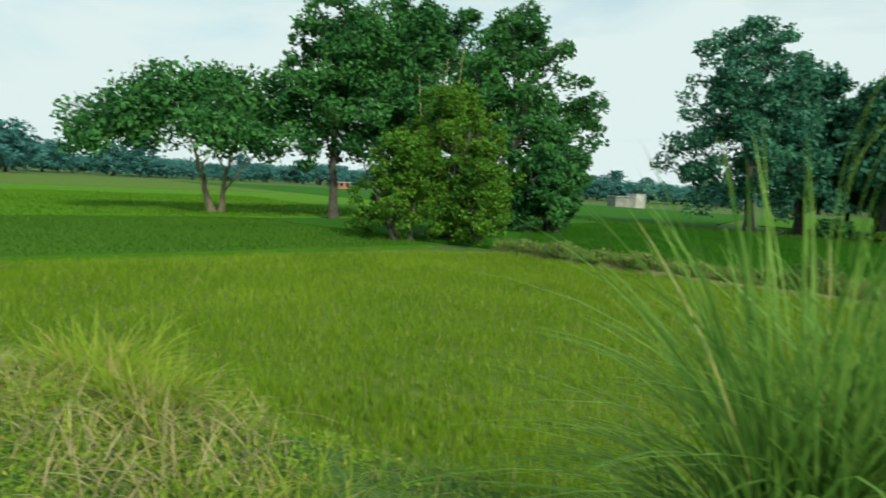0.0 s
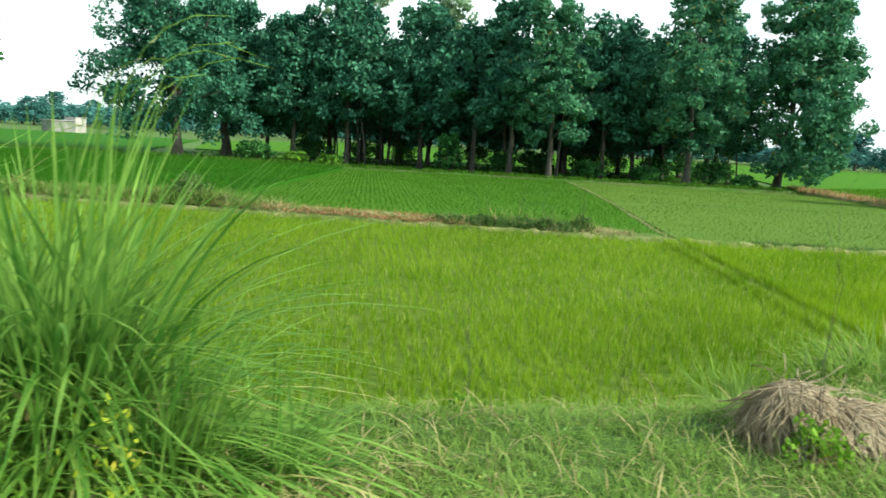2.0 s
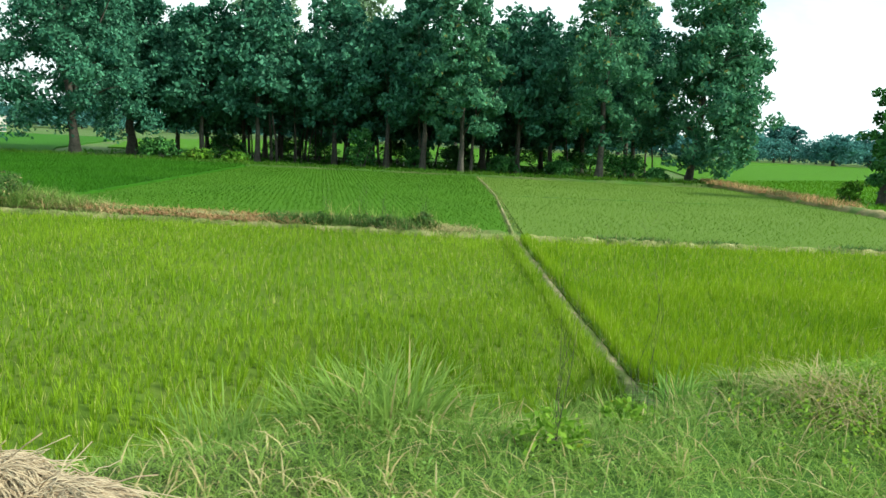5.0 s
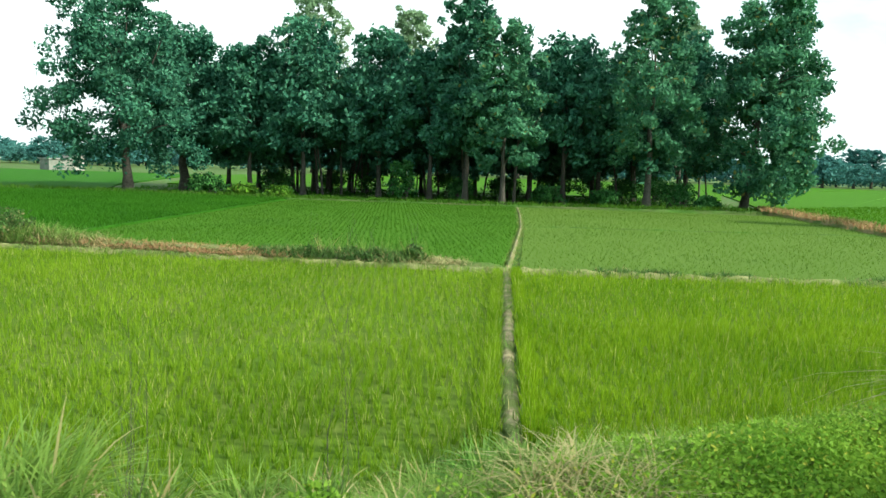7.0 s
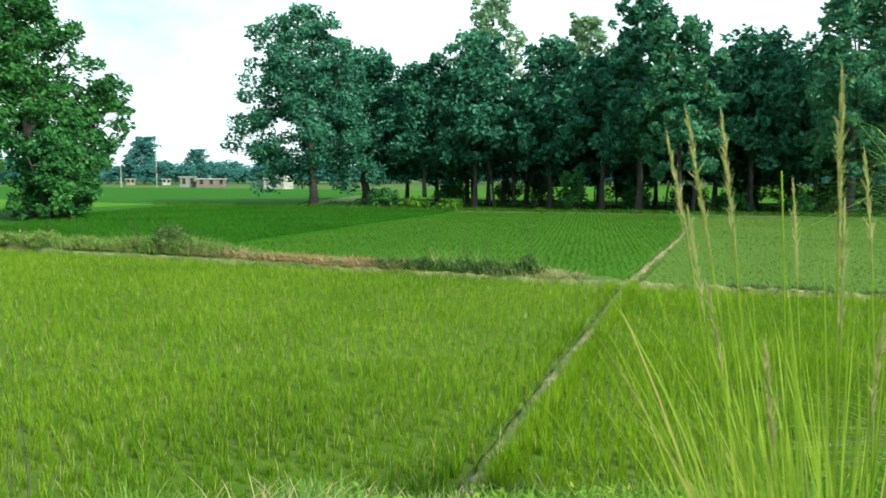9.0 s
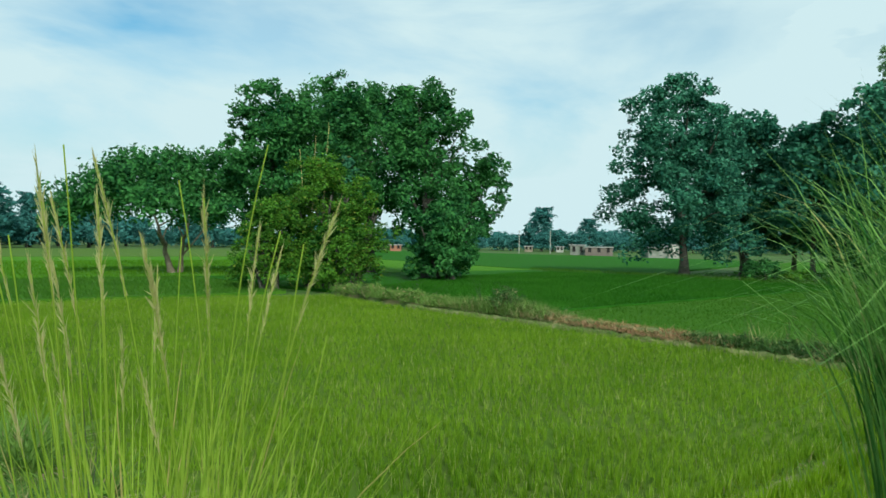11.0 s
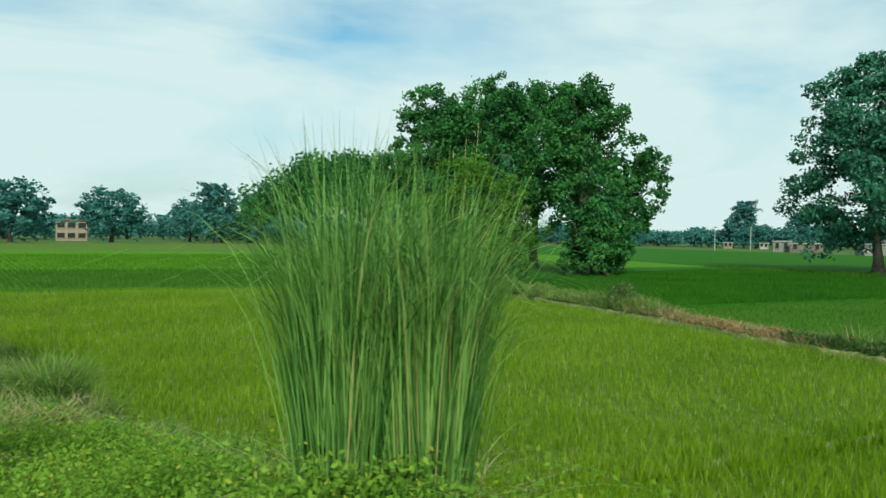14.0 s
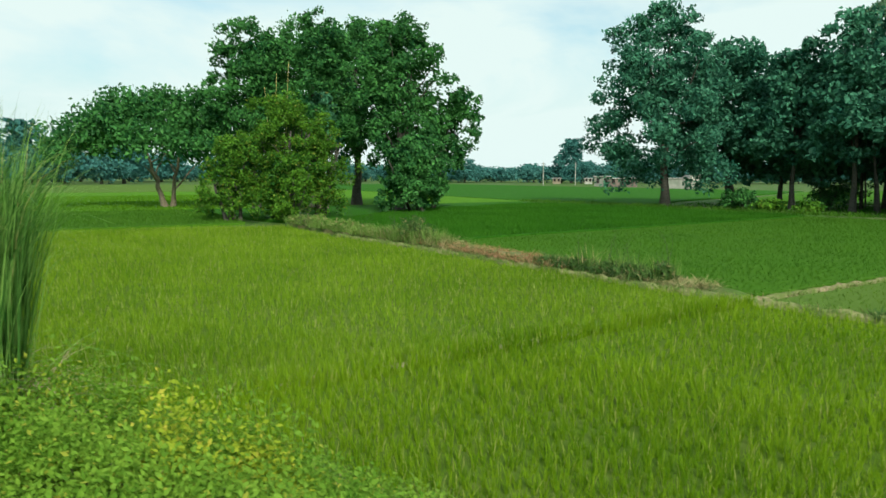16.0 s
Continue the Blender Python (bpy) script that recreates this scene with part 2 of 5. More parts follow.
M_LEAF = leafy("tree_leaf", (0.006, 0.052, 0.018), (0.080, 0.245, 0.056), None, 0.20, 0.5, patch=0.35)
# Haze over the grove is put into these two leaf greens as teal.
M_LEAF_GROVE_HAZED = leafy("grove_leaf_hazed", (0.008, 0.060, 0.040), (0.088, 0.272, 0.158), None, 0.22, 0.5, patch=0.35)
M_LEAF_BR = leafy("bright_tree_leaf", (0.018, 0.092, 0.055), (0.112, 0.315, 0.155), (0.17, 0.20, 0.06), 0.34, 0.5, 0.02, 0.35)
M_LEAF_PALE = leafy("pale_tree_leaf", (0.14, 0.25, 0.13), (0.30, 0.44, 0.25), None, 0.5, 0.5, patch=0.35)
M_LEAF_BUSH = leafy("bush_leaf", (0.011, 0.070, 0.010), (0.125, 0.275, 0.024), (0.17, 0.22, 0.03), 0.2, 0.5, 0.05, 0.45)
# Distance haze is put into the colour: paler and bluer than near leaves.
M_LEAF_FAR_HAZED = leafy("far_tree_leaf_hazed", (0.042, 0.155, 0.140), (0.088, 0.245, 0.215), None, 0.3, 0.6, patch=0.10)
M_WALL = surface("lime_wall", (0.40, 0.39, 0.35), (0.52, 0.50, 0.45), 1.5, 0.9, 0.2, 8, (0.33, 0.32, 0.28), 0.5)
M_WALL_GREY = surface("grey_wall", (0.20, 0.205, 0.18), (0.29, 0.285, 0.25), 1.5, 0.9, 0.2, 8, (0.17, 0.19, 0.15), 0.5)
M_WALL_TAN = surface("tan_wall", (0.24, 0.20, 0.145), (0.32, 0.265, 0.19), 1.5, 0.9, 0.2, 8)
M_BRICK = surface("brick_wall", (0.30, 0.13, 0.08), (0.42, 0.20, 0.13), 3.0, 0.95, 0.3, 12)
# Brick red greyed in the colour itself, in place of haze on the far house.
M_BRICK_FAR = surface("hazed_brick_wall", (0.15, 0.125, 0.110), (0.22, 0.175, 0.150), 1.5, 0.95, 0.3, 8)
M_ROOF = surface("roof_sheet", (0.30, 0.29, 0.28), (0.42, 0.40, 0.38), 2.0, 0.7, 0.2, 8)
M_DARK = surface("dark_opening", (0.02, 0.02, 0.02), (0.035, 0.033, 0.03), 2.0, 0.9, 0.0, 5)


# ---- mesh helpers ----
def build_mesh(name, verts, faces, mat=None, smooth=False):
    """faces: list of integer arrays (n, k)."""
    me = bpy.data.meshes.new(name)
    verts = np.asarray(verts, np.float32).reshape(-1, 3)
    faces = [np.asarray(f, np.int32) for f in faces if len(f)]
    me.vertices.add(len(verts))
    me.vertices.foreach_set("co", verts.ravel())
    loops = np.concatenate([f.ravel() for f in faces])
    sizes = np.concatenate([np.full(len(f), f.shape[1], np.int32) for f in faces])
    starts = np.concatenate([[0], np.cumsum(sizes)[:-1]]).astype(np.int32)
    me.loops.add(len(loops))
    me.loops.foreach_set("vertex_index", loops)
    me.polygons.add(len(sizes))
    me.polygons.foreach_set("loop_start", starts)
    me.polygons.foreach_set("loop_total", sizes)
    if smooth:
        me.polygons.foreach_set("use_smooth", np.ones(len(sizes), bool))
    me.update(calc_edges=True)
    if mat:
        me.materials.append(mat)
    return me


def join(pieces):
    """Pieces (verts, [faces]) into one."""
    vs, fs, base = [], {}, 0
    for v, flist in pieces:
        vs.append(v)
        for f in flist:
            if len(f):
                fs.setdefault(f.shape[1], []).append(np.asarray(f) + base)
        base += len(v)
    return np.concatenate(vs), [np.concatenate(f) for f in fs.values()]


def child(name, me, parent, label=""):
    ob = new(name, me)
    ob.parent = parent
    if label:
        tagged(ob, label)
    return ob


def tube(path, radii, sides=8, wobble=0.0, rng=None):
    path, radii = np.asarray(path, float), np.asarray(radii, float)
    n = len(path)
    t = np.gradient(path, axis=0)
    t /= np.linalg.norm(t, axis=1, keepdims=True)
    ref = np.where(np.abs(t[:, 2:3]) > 0.9, [[1.0, 0, 0]], [[0, 0, 1.0]])
    u = np.cross(t, ref)
    u /= np.linalg.norm(u, axis=1, keepdims=True)
    v = np.cross(t, u)
    a = np.linspace(0, 2 * np.pi, sides, endpoint=False)
    r = radii[:, None] * (1 + (wobble * rng.standard_normal((n, sides)) if rng is not None else 0))
    p = path[:, None] + r[..., None] * (np.cos(a)[None, :, None] * u[:, None] + np.sin(a)[None, :, None] * v[:, None])
    i = np.arange(n - 1)[:, None] * sides + np.arange(sides)[None]
    j = np.arange(n - 1)[:, None] * sides + (np.arange(sides)[None] + 1) % sides
    quads = np.stack([i, j, j + sides, i + sides], -1).reshape(-1, 4)
    return p.reshape(-1, 3), [quads, np.arange((n - 1) * sides, n * sides)[None]]


def unit(rng, n):
    d = rng.standard_normal((n, 3))
    return d / np.linalg.norm(d, axis=1, keepdims=True)


def leaves(rng, centres, length, width, lift=0.0):
    """A folded rhombic leaf at each centre."""
    n = len(centres)
    u = unit(rng, n)
    u[:, 2] -= lift
    u /= np.linalg.norm(u, axis=1, keepdims=True)
    v = np.cross(u, unit(rng, n))
    v /= np.linalg.norm(v, axis=1, keepdims=True)
    s = rng.uniform(0.65, 1.3, (n, 1))
    p = np.stack([centres - u * length * s * 0.5, centres + v * width * s * 0.5 - u * length * s * 0.08,
                  centres + u * length * s * 0.5, centres - v * width * s * 0.5 - u * length * s * 0.08], 1)
    return p.reshape(-1, 3), [np.arange(4 * n).reshape(n, 4)]


def blades(rng, roots, length, width, bend, lean=0.15, segs=2, power=2.0, head=None):
    """Grass blades rising from roots: a tapering strip that arches over. length, width, bend: arrays or numbers."""
    n = len(roots)
    if head is None:
        head = rng.uniform(0, 2 * np.pi, n)
    d = np.stack([np.cos(head), np.sin(head), 0 * head], 1)
    side = np.stack([-np.sin(head), np.cos(head), 0 * head], 1)
    tw = rng.uniform(-0.9, 0.9, n)[:, None]
    side = side * np.cos(tw) + d * np.sin(tw)
    length = np.broadcast_to(length, n).reshape(-1, 1)
    width = np.broadcast_to(width, n).reshape(-1, 1)
    bend = np.broadcast_to(bend, n).reshape(-1, 1)
    lean = np.broadcast_to(lean, n).reshape(-1, 1)
    rows = []
    for k in range(segs + 1):
        s = k / segs
        reach = length * (lean * s + bend * s ** power / power)
        if power == 2.0:
            rise = length * s * np.cos(np.clip((lean + bend * s) * 0.62, 0, 1.75))
        else:
            rise = length * (s - 0.30 * lean * s - 0.38 * bend * bend * s ** (power + 1.5) / power)
        c = roots + d * reach
        c = c + np.concatenate([0 * rise, 0 * rise, rise], 1)
        w = width * (1 - s) ** 0.5 * (0.75 + 0.5 * min(1, 2 * s)) if k < segs else None
        rows.append((c, w))
    vs = []
    for c, w in rows[:-1]:
        vs += [c - side * w / 2, c + side * w / 2]
    vs.append(rows[-1][0])
    m = len(vs)
    p = np.stack(vs, 1).reshape(-1, 3)
    b = np.arange(n)[:, None] * m
    quads = [np.concatenate([b + 2 * k, b + 2 * k + 1, b + 2 * k + 3, b + 2 * k + 2], 1) for k in range(segs - 1)]
    tri = np.concatenate([b + 2 * segs - 2, b + 2 * segs - 1, b + 2 * segs], 1)
    return p, ([np.concatenate(quads)] if quads else []) + [tri]


def inside(poly, x, y):
    poly = np.asarray(poly, float)
    ok = np.zeros(len(x), bool)
    for (x0, y0), (x1, y1) in zip(poly, np.roll(poly, -1, axis=0)):
        cross = ((y0 > y) != (y1 > y)) & (x < (x1 - x0) * (y - y0) / (y1 - y0 + 1e-12) + x0)
        ok ^= cross
    return ok


# ---- terrain: flat paddy land, and the raised track along its edge ----
EDGE_X = np.array([-400.0, -12.0, -7.5, -4.2, 2.8, 5.0, 6.5, 9.3, 10.9, 13.3, 20.0, 400.0])
EDGE_Y = np.array([-161.0, 2.2, 3.4, 4.7, 6.7, 7.1, 8.1, 9.7, 10.3, 11.4, 14.2, 174.0])
BANK = 1.10


def edge(x):
    return np.interp(x, EDGE_X, EDGE_Y)


def smooth(t):
    t = np.clip(t, 0, 1)
    return t * t * (3 - 2 * t)


def ripple(x, y):
    return (np.sin(x * 1.9 + 1.3 * np.sin(y * 0.7)) * np.cos(y * 2.3 + np.sin(x * 1.1)) + 0.6 * np.sin(x * 4.7 + y * 3.1) * np.cos(y * 5.3 - x * 1.7))


def height(x, y):
    d = edge(x) - y
    bank = smooth(d / (2.1 + 1.1 * smooth((x - 5.5) / 3.0))) * smooth((13 - d) / 3)
    return (BANK + 0.12 * smooth((x - 8.0) / 4.0)) * bank + (0.012 + 0.022 * bank) * ripple(x, y)


def ticks(lo, hi, step, far):
    mid = np.arange(lo, hi + 1e-6, step)
    out, g = [], step
    p = hi
    while p < far:
        g *= 1.25
        p += g
        out.append(p)
    left, p, g = [], lo, step
    while p > -far:
        g *= 1.25
        p -= g
        left.append(p)
    return np.concatenate([left[::-1], mid, out])


gx, gy = ticks(-16, 24, 0.3, 1900), ticks(-3, 24, 0.3, 1900)
GX, GY = np.meshgrid(gx, gy)
gv = np.stack([GX, GY, height(GX, GY)], -1).reshape(-1, 3)
gi = (np.arange(len(gy) - 1)[:, None] * len(gx) + np.arange(len(gx) - 1)[None]).ravel()
gf = np.stack([gi, gi + 1, gi + 1 + len(gx), gi + len(gx)], 1)
ground = tagged(new("ground", build_mesh("ground", gv, [gf], M_EARTH, True)), "earthy grassy farmland ground with a raised track bank", "ground", kind="structure")


# ---- paddy plots ----
def slab(name, poly, z, mat, label):
    """A closed canopy of rice: a thick sheet with an uneven top."""
    bm = bmesh.new()
    f = bm.faces.new([bm.verts.new((x, y, z)) for x, y in poly])
    if f.normal.z < 0:
        f.normal_flip()
    r = bmesh.ops.extrude_face_region(bm, geom=[f])
    for v in [e for e in r["geom"] if isinstance(e, bmesh.types.BMVert)]:
        v.co.z = -0.05
    bmesh.ops.recalc_face_normals(bm, faces=bm.faces)
    me = bpy.data.meshes.new(name)
    bm.to_mesh(me)
    bm.free()
    me.materials.append(mat)
    return tagged(new(name, me), label, "rice field", kind="structure")


def hills(rng, poly, gap, jitter=0.17, turn=0.15, keep=1.0):
    """Planting places in rows inside the outline."""
    poly = np.asarray(poly, float)
    c = poly.mean(0)
    span = np.abs(poly - c).max() * 1.5
    k = np.arange(-span, span, gap)
    X, Y = np.meshgrid(k, k)
    X, Y = X.ravel(), Y.ravel()
    ca, sa = math.cos(turn), math.sin(turn)
    x, y = c[0] + ca * X - sa * Y, c[1] + sa * X + ca * Y
    x = x + rng.normal(0, gap * jitter, len(x))
    y = y + rng.normal(0, gap * jitter, len(x))
    ok = inside(poly, x, y)
    x, y = x[ok], y[ok]
    if keep < 1:
        ok = rng.random(len(x)) < keep
        x, y = x[ok], y[ok]
    return x, y


def rice(name, label, poly, mat, gap, per, tall, wide, bend, z=0.0, seed=1, clear=0.0, thin=None, keep=1.0, segs=2):
    rng = np.random.default_rng(seed)
    x, y = hills(rng, poly, gap, keep=keep)
    if clear:
        ok = y > edge(x) + clear
        x, y = x[ok], y[ok]
    if thin is not None:
        ok = rng.random(len(x)) < thin(x, y)
        x, y = x[ok], y[ok]
    n = len(x)
    vigour = 1 + 0.11 * ripple(x * 0.35, y * 0.35) + rng.normal(0, 0.12, n)
    idx = np.repeat(np.arange(n), per)
    roots = np.stack([x[idx], y[idx], np.full(len(idx), z)], 1)
    roots[:, :2] += rng.normal(0, gap * 0.11, (len(idx), 2))
    if z == 0:
        roots[:, 2] = height(roots[:, 0], roots[:, 1]) - 0.01
    ln = tall * np.clip(vigour[idx], 0.5, 1.5) * rng.uniform(0.6, 1.12, len(idx))
    v, f = blades(rng, roots, ln, wide * rng.uniform(0.7, 1.2, len(idx)), bend * rng.uniform(0.3, 1.6, len(idx)), rng.uniform(0.02, 0.24, len(idx)), segs)
    return tagged(new(name, build_mesh(name, v, f, mat)), label, "rice plants", kind="stuff")


NEAR_LEFT = [(-18.5, 0), (-4.2, 4.6), (2.8, 6.6), (5.0, 7.0), (6.5, 8.0), (9.10, 9.6), (9.10, 22.0), (7.4, 22.05), (-0.4, 22.6), (-5.6, 22.95), (-10, 23.1), (-17.6, 24.0), (-19.5, 18), (-20, 6)]
NEAR_RIGHT = [(9.33, 9.7), (10.9, 10.2), (13.3, 11.3), (20, 14.1), (29, 17.8), (29, 23.4), (20, 22.3), (13.7, 22.08), (9.33, 22.0)]
WEST_BAND = [(-20.4, -1.4), (-20.4, 6), (-20.2, 23), (-26, 24.5), (-37, 24.5), (-38, 8), (-38, -9)]
WEST_FAR = [(-38.4, -9), (-38.4, 24.5), (-37, 60), (-180, 90), (-180, -66)]
MID = [(-5.2, 24.5), (-0.4, 24.0), (7.8, 23.25), (9.1, 22.8), (9.78, 37), (9.9, 55.5), (-6.2, 55.5)]
DARK = [(-18, 25.5), (-10, 24.5), (-5.6, 24.5), (-6.6, 55.5), (-22, 57.5), (-30, 75), (-50, 140), (-180, 150), (-180, 90.5), (-36.8, 60.2), (-36.8, 24.8), (-26, 24.8)]
PALE = [(9.55, 22.55), (13.7, 22.6), (20, 22.95), (27.2, 24.1), (27.4, 39), (27.9, 55), (10.3, 55.5), (10.12, 37)]
EAST_FAR = [(28.6, 24.4), (60, 36), (150, 75), (190, 190), (120, 230), (40, 110), (30.5, 66), (29, 52), (28.3, 40)]
BACK_FAR = [(-29, 84), (33, 86), (40, 111), (119, 231), (60, 240), (-40, 235), (-49, 141)]

slab("mud", NEAR_LEFT, 0.024, M_MUD, "wet olive mud between the rice hills")
slab("mud", NEAR_RIGHT, 0.024, M_MUD, "wet olive mud under the thick rice")
slab("field_1", WEST_BAND, 0.14, M_CAN_MID, "mid green plot of thick young rice")
slab("field_2", WEST_FAR, 0.14, M_CAN_WEST, "bright green far rice plot")
slab("field_8", [(-96, -35), (-96, 72.4), (-179, 89), (-179, -65)], 0.17, M_CAN_PALE, "pale green far rice plot")
slab("field_3", MID, 0.13, M_CAN_MID, "mid green rice plot behind the weedy bund")
slab("field_4", DARK, 0.16, M_CAN_DARK, "dark green plot of thick young rice")
slab("field_5", PALE, 0.09, M_CAN_PALE, "pale green plot of thin rice seedlings")
slab("field_6", EAST_FAR, 0.14, M_CAN_FAR, "bright green far rice plot")
slab("field_7", BACK_FAR, 0.12, M_CAN_FAR, "bright green field behind the grove")


def patchy(x, y):
    p = 0.86 + 0.14 * np.sin(x * 0.9 + 0.4 * y) * np.cos(y * 0.55 - 0.3 * x)
    wet = np.exp(-(((x - 7.0) / 2.2) ** 2 + ((y - 12.5) / 2.8) ** 2))
    return np.clip(p + 0.14 - 0.06 * wet, 0.8, 1.0)


def near_track(x, y):
    return y < edge(x) + 6.0 - 0.25 * np.abs(x - 9)


LEAN = "sparse yellow-green young rice standing in wet mud"
FULL = "thick bright green young rice in rows"
rice("rice_plants", LEAN, NEAR_LEFT, M_RICE_LEAN, 0.155, 19, 0.23, 0.0085, 0.4, 0, 11, 0.12, lambda x, y: patchy(x, y) * near_track(x, y))
rice("rice_plants", LEAN, NEAR_LEFT, M_RICE_LEAN, 0.165, 10, 0.22, 0.022, 0.4, 0, 111, 0.12, lambda x, y: patchy(x, y) * ~near_track(x, y), segs=1)
rice("rice_plants", FULL, NEAR_RIGHT, M_RICE_FULL, 0.135, 18, 0.245, 0.0085, 0.4, 0, 12, 0.12, lambda x, y: 1.0 * near_track(x, y))
rice("rice_plants", FULL, NEAR_RIGHT, M_RICE_FULL, 0.155, 10, 0.23, 0.022, 0.4, 0, 112, 0.12, lambda x, y: 1.0 * ~near_track(x, y), segs=1)
rice("rice_plants", "mid green thick young rice", WEST_BAND, M_RICE_MID, 0.28, 5, 0.20, 0.03, 0.5, 0.10, 13)
rice("rice_plants", "mid green young rice", MID, M_RICE_MID, 0.20, 5, 0.15, 0.022, 0.5, 0.08, 14)
rice("rice_plants", "pale thin rice seedlings", PALE, M_RICE_PALE, 0.22, 4, 0.13, 0.020, 0.5, 0.045, 15)
rice("rice_plants", "dark green thick young rice", [(-18, 25.5), (-10, 24.5), (-5.6, 24.5), (-6.6, 55.5), (-22, 57.5), (-32, 56), (-28, 40)], M_RICE_DARK, 0.16, 5, 0.22, 0.028, 0.5, 0.12, 16)
rice("rice_plants", "bright green young rice on a far plot", [(28.6, 24.4), (60, 36), (60, 90), (31, 66), (29, 52)], M_RICE_FAR, 0.5, 5, 0.24, 0.06, 0.5, 0.08, 17)
rice("rice_plants", "bright green young rice on a far plot", [(-38.4, -9), (-38.4, 24.5), (-38, 40), (-75, 48), (-75, -24)], M_RICE_WEST, 0.5, 5, 0.24, 0.06, 0.5, 0.08, 18)


rice("rice_plants", "taller rice rows edging the trodden path", [(8.88, 9.9), (9.07, 9.9), (9.07, 22.0), (8.88, 22.0)], M_RICE_LEAN, 0.10, 15, 0.28, 0.011, 0.3, 0, 113)
rice("rice_plants", "taller rice rows edging the trodden path", [(9.36, 10.0), (9.55, 10.0), (9.55, 22.0), (9.36, 22.0)], M_RICE_FULL, 0.10, 16, 0.33, 0.011, 0.3, 0, 114)


# ---- bunds and the field path ----
def ridge(name, label, line, half, tall, mat, seed, step=0.3):
    """An earth bank along a line, uneven in height and width."""
    rng = np.random.default_rng(seed)
    line = np.asarray(line, float)
    seg = np.r_[0, np.cumsum(np.hypot(*np.diff(line, axis=0).T))]
    s = np.arange(0, seg[-1], step)
    c = np.stack([np.interp(s, seg, line[:, 0]), np.interp(s, seg, line[:, 1])], 1)
    t = np.gradient(c, axis=0)
    t /= np.linalg.norm(t, axis=1, keepdims=True)
    nrm = np.stack([-t[:, 1], t[:, 0]], 1)
    prof = [(-1.0, -0.04), (-0.7, 0.55), (-0.3, 0.95), (0.25, 1.0), (0.7, 0.6), (1.0, -0.04)]
    rows = []
    for a, b in prof:
        w = half * a * (1 + rng.normal(0, 0.16, len(s)))
        p = c + nrm * w[:, None]
        z = tall * b * (1 + rng.normal(0, 0.16, len(s))) if b > 0 else np.full(len(s), -0.04)
        rows.append(np.concatenate([p, z[:, None] + np.maximum(0, height(p[:, 0], p[:, 1]))[:, None]], 1))
    v = np.stack(rows, 1).reshape(-1, 3)
    k = len(prof)
    i = (np.arange(len(s) - 1)[:, None] * k + np.arange(k - 1)[None]).ravel()
    ends = np.array([np.arange(k), np.arange(len(v) - k, len(v))[::-1]])
    return tagged(new(name, build_mesh(name, v, [np.stack([i, i + k, i + k + 1, i + 1], 1), ends], mat, True)), label, "field bund", kind="structure")


def along(rng, line, n, half):
    line = np.asarray(line, float)
    seg = np.r_[0, np.cumsum(np.hypot(*np.diff(line, axis=0).T))]
    s = rng.uniform(0, seg[-1], n)
    return np.stack([np.interp(s, seg, line[:, 0]) + rng.normal(0, half, n), np.interp(s, seg, line[:, 1]) + rng.normal(0, half, n)], 1)


def tufts(name, label, xy, z, mat, per, tall, wide, bend, seed, spread=0.06, segs=2, lean=0.5):
    rng = np.random.default_rng(seed)
    i = np.repeat(np.arange(len(xy)), per)
    p = xy[i] + rng.normal(0, spread, (len(i), 2))
    base = height(p[:, 0], p[:, 1]) + z
    roots = np.concatenate([p, base[:, None]], 1)
    v, f = blades(rng, roots, tall * rng.uniform(0.45, 1.2, len(i)), wide * rng.uniform(0.7, 1.3, len(i)), bend * rng.uniform(0.3, 1.5, len(i)), rng.uniform(0.05, lean, len(i)), segs)
    return tagged(new(name, build_mesh(name, v, f, mat)), label, "grass", kind="stuff")


BUND = [(-18.5, 24.9), (-9.5, 23.9), (-5.4, 23.9), (-1.4, 23.6), (-0.3, 23.45), (3.5, 23.05), (7.6, 22.75), (9.35, 22.45), (11.4, 22.3), (13.8, 22.3), (20, 22.6), (28, 23.7)]
LEDGE = [(-10.5, 23.3), (-5.4, 23.1), (-1.4, 22.85), (0.5, 22.65), (3.5, 22.4), (7.4, 22.2), (9.3, 22.2), (11.4, 22.25), (13.8, 22.25), (20, 22.5), (28, 23.6)]
rb = np.random.default_rng(5)
ridge("bund", "low weedy earth bund between rice plots", BUND[:7], 0.42, 0.26, M_BUND, 21)
ridge("bund", "narrow bare ledge of pale trodden soil along the bund", LEDGE, 0.095, 0.15, M_LEDGE, 27, 0.2)
ridge("bund", "low end of the weedy bund beside the path", BUND[6:8], 0.22, 0.18, M_BUND, 29)
ridge("path", "narrow trodden path of dry pale soil", [(9.3, 8.6), (9.22, 10.5), (9.2, 14), (9.23, 18), (9.21, 22.6)], 0.12, 0.05, M_PATH, 23, 0.2)
ridge("path", "narrow trodden path of dry pale soil", [(9.22, 22.3), (9.55, 29), (9.95, 37.3), (10.1, 46), (10.1, 55.5)], 0.085, 0.12, M_PATH, 24, 0.2)
ridge("bund", "low earth bund across the pale plot", [(10.3, 37.6), (20, 38.5), (27.5, 39.3)], 0.10, 0.11, M_EARTH, 25)
ridge("bund", "earth bund with dry yellow grass", [(30.4, 66), (28.9, 61), (28.2, 53), (27.7, 42), (27.3, 38), (27.4, 30), (28, 24)], 0.5, 0.35, M_BUND, 26)
ridge("bund", "low grassy bund edging the grove", [(-36, 58), (-22, 57.8), (-6, 56), (10, 56.4), (20, 57.4), (29, 60)], 0.9, 0.2, M_EARTH, 28, 0.5)

def between(a, b):
    """The bund's middle line from x = a to x = b."""
    bx, by = np.array(BUND).T
    return [(q, float(np.interp(q, bx, by))) for q in np.linspace(a, b, 9)]


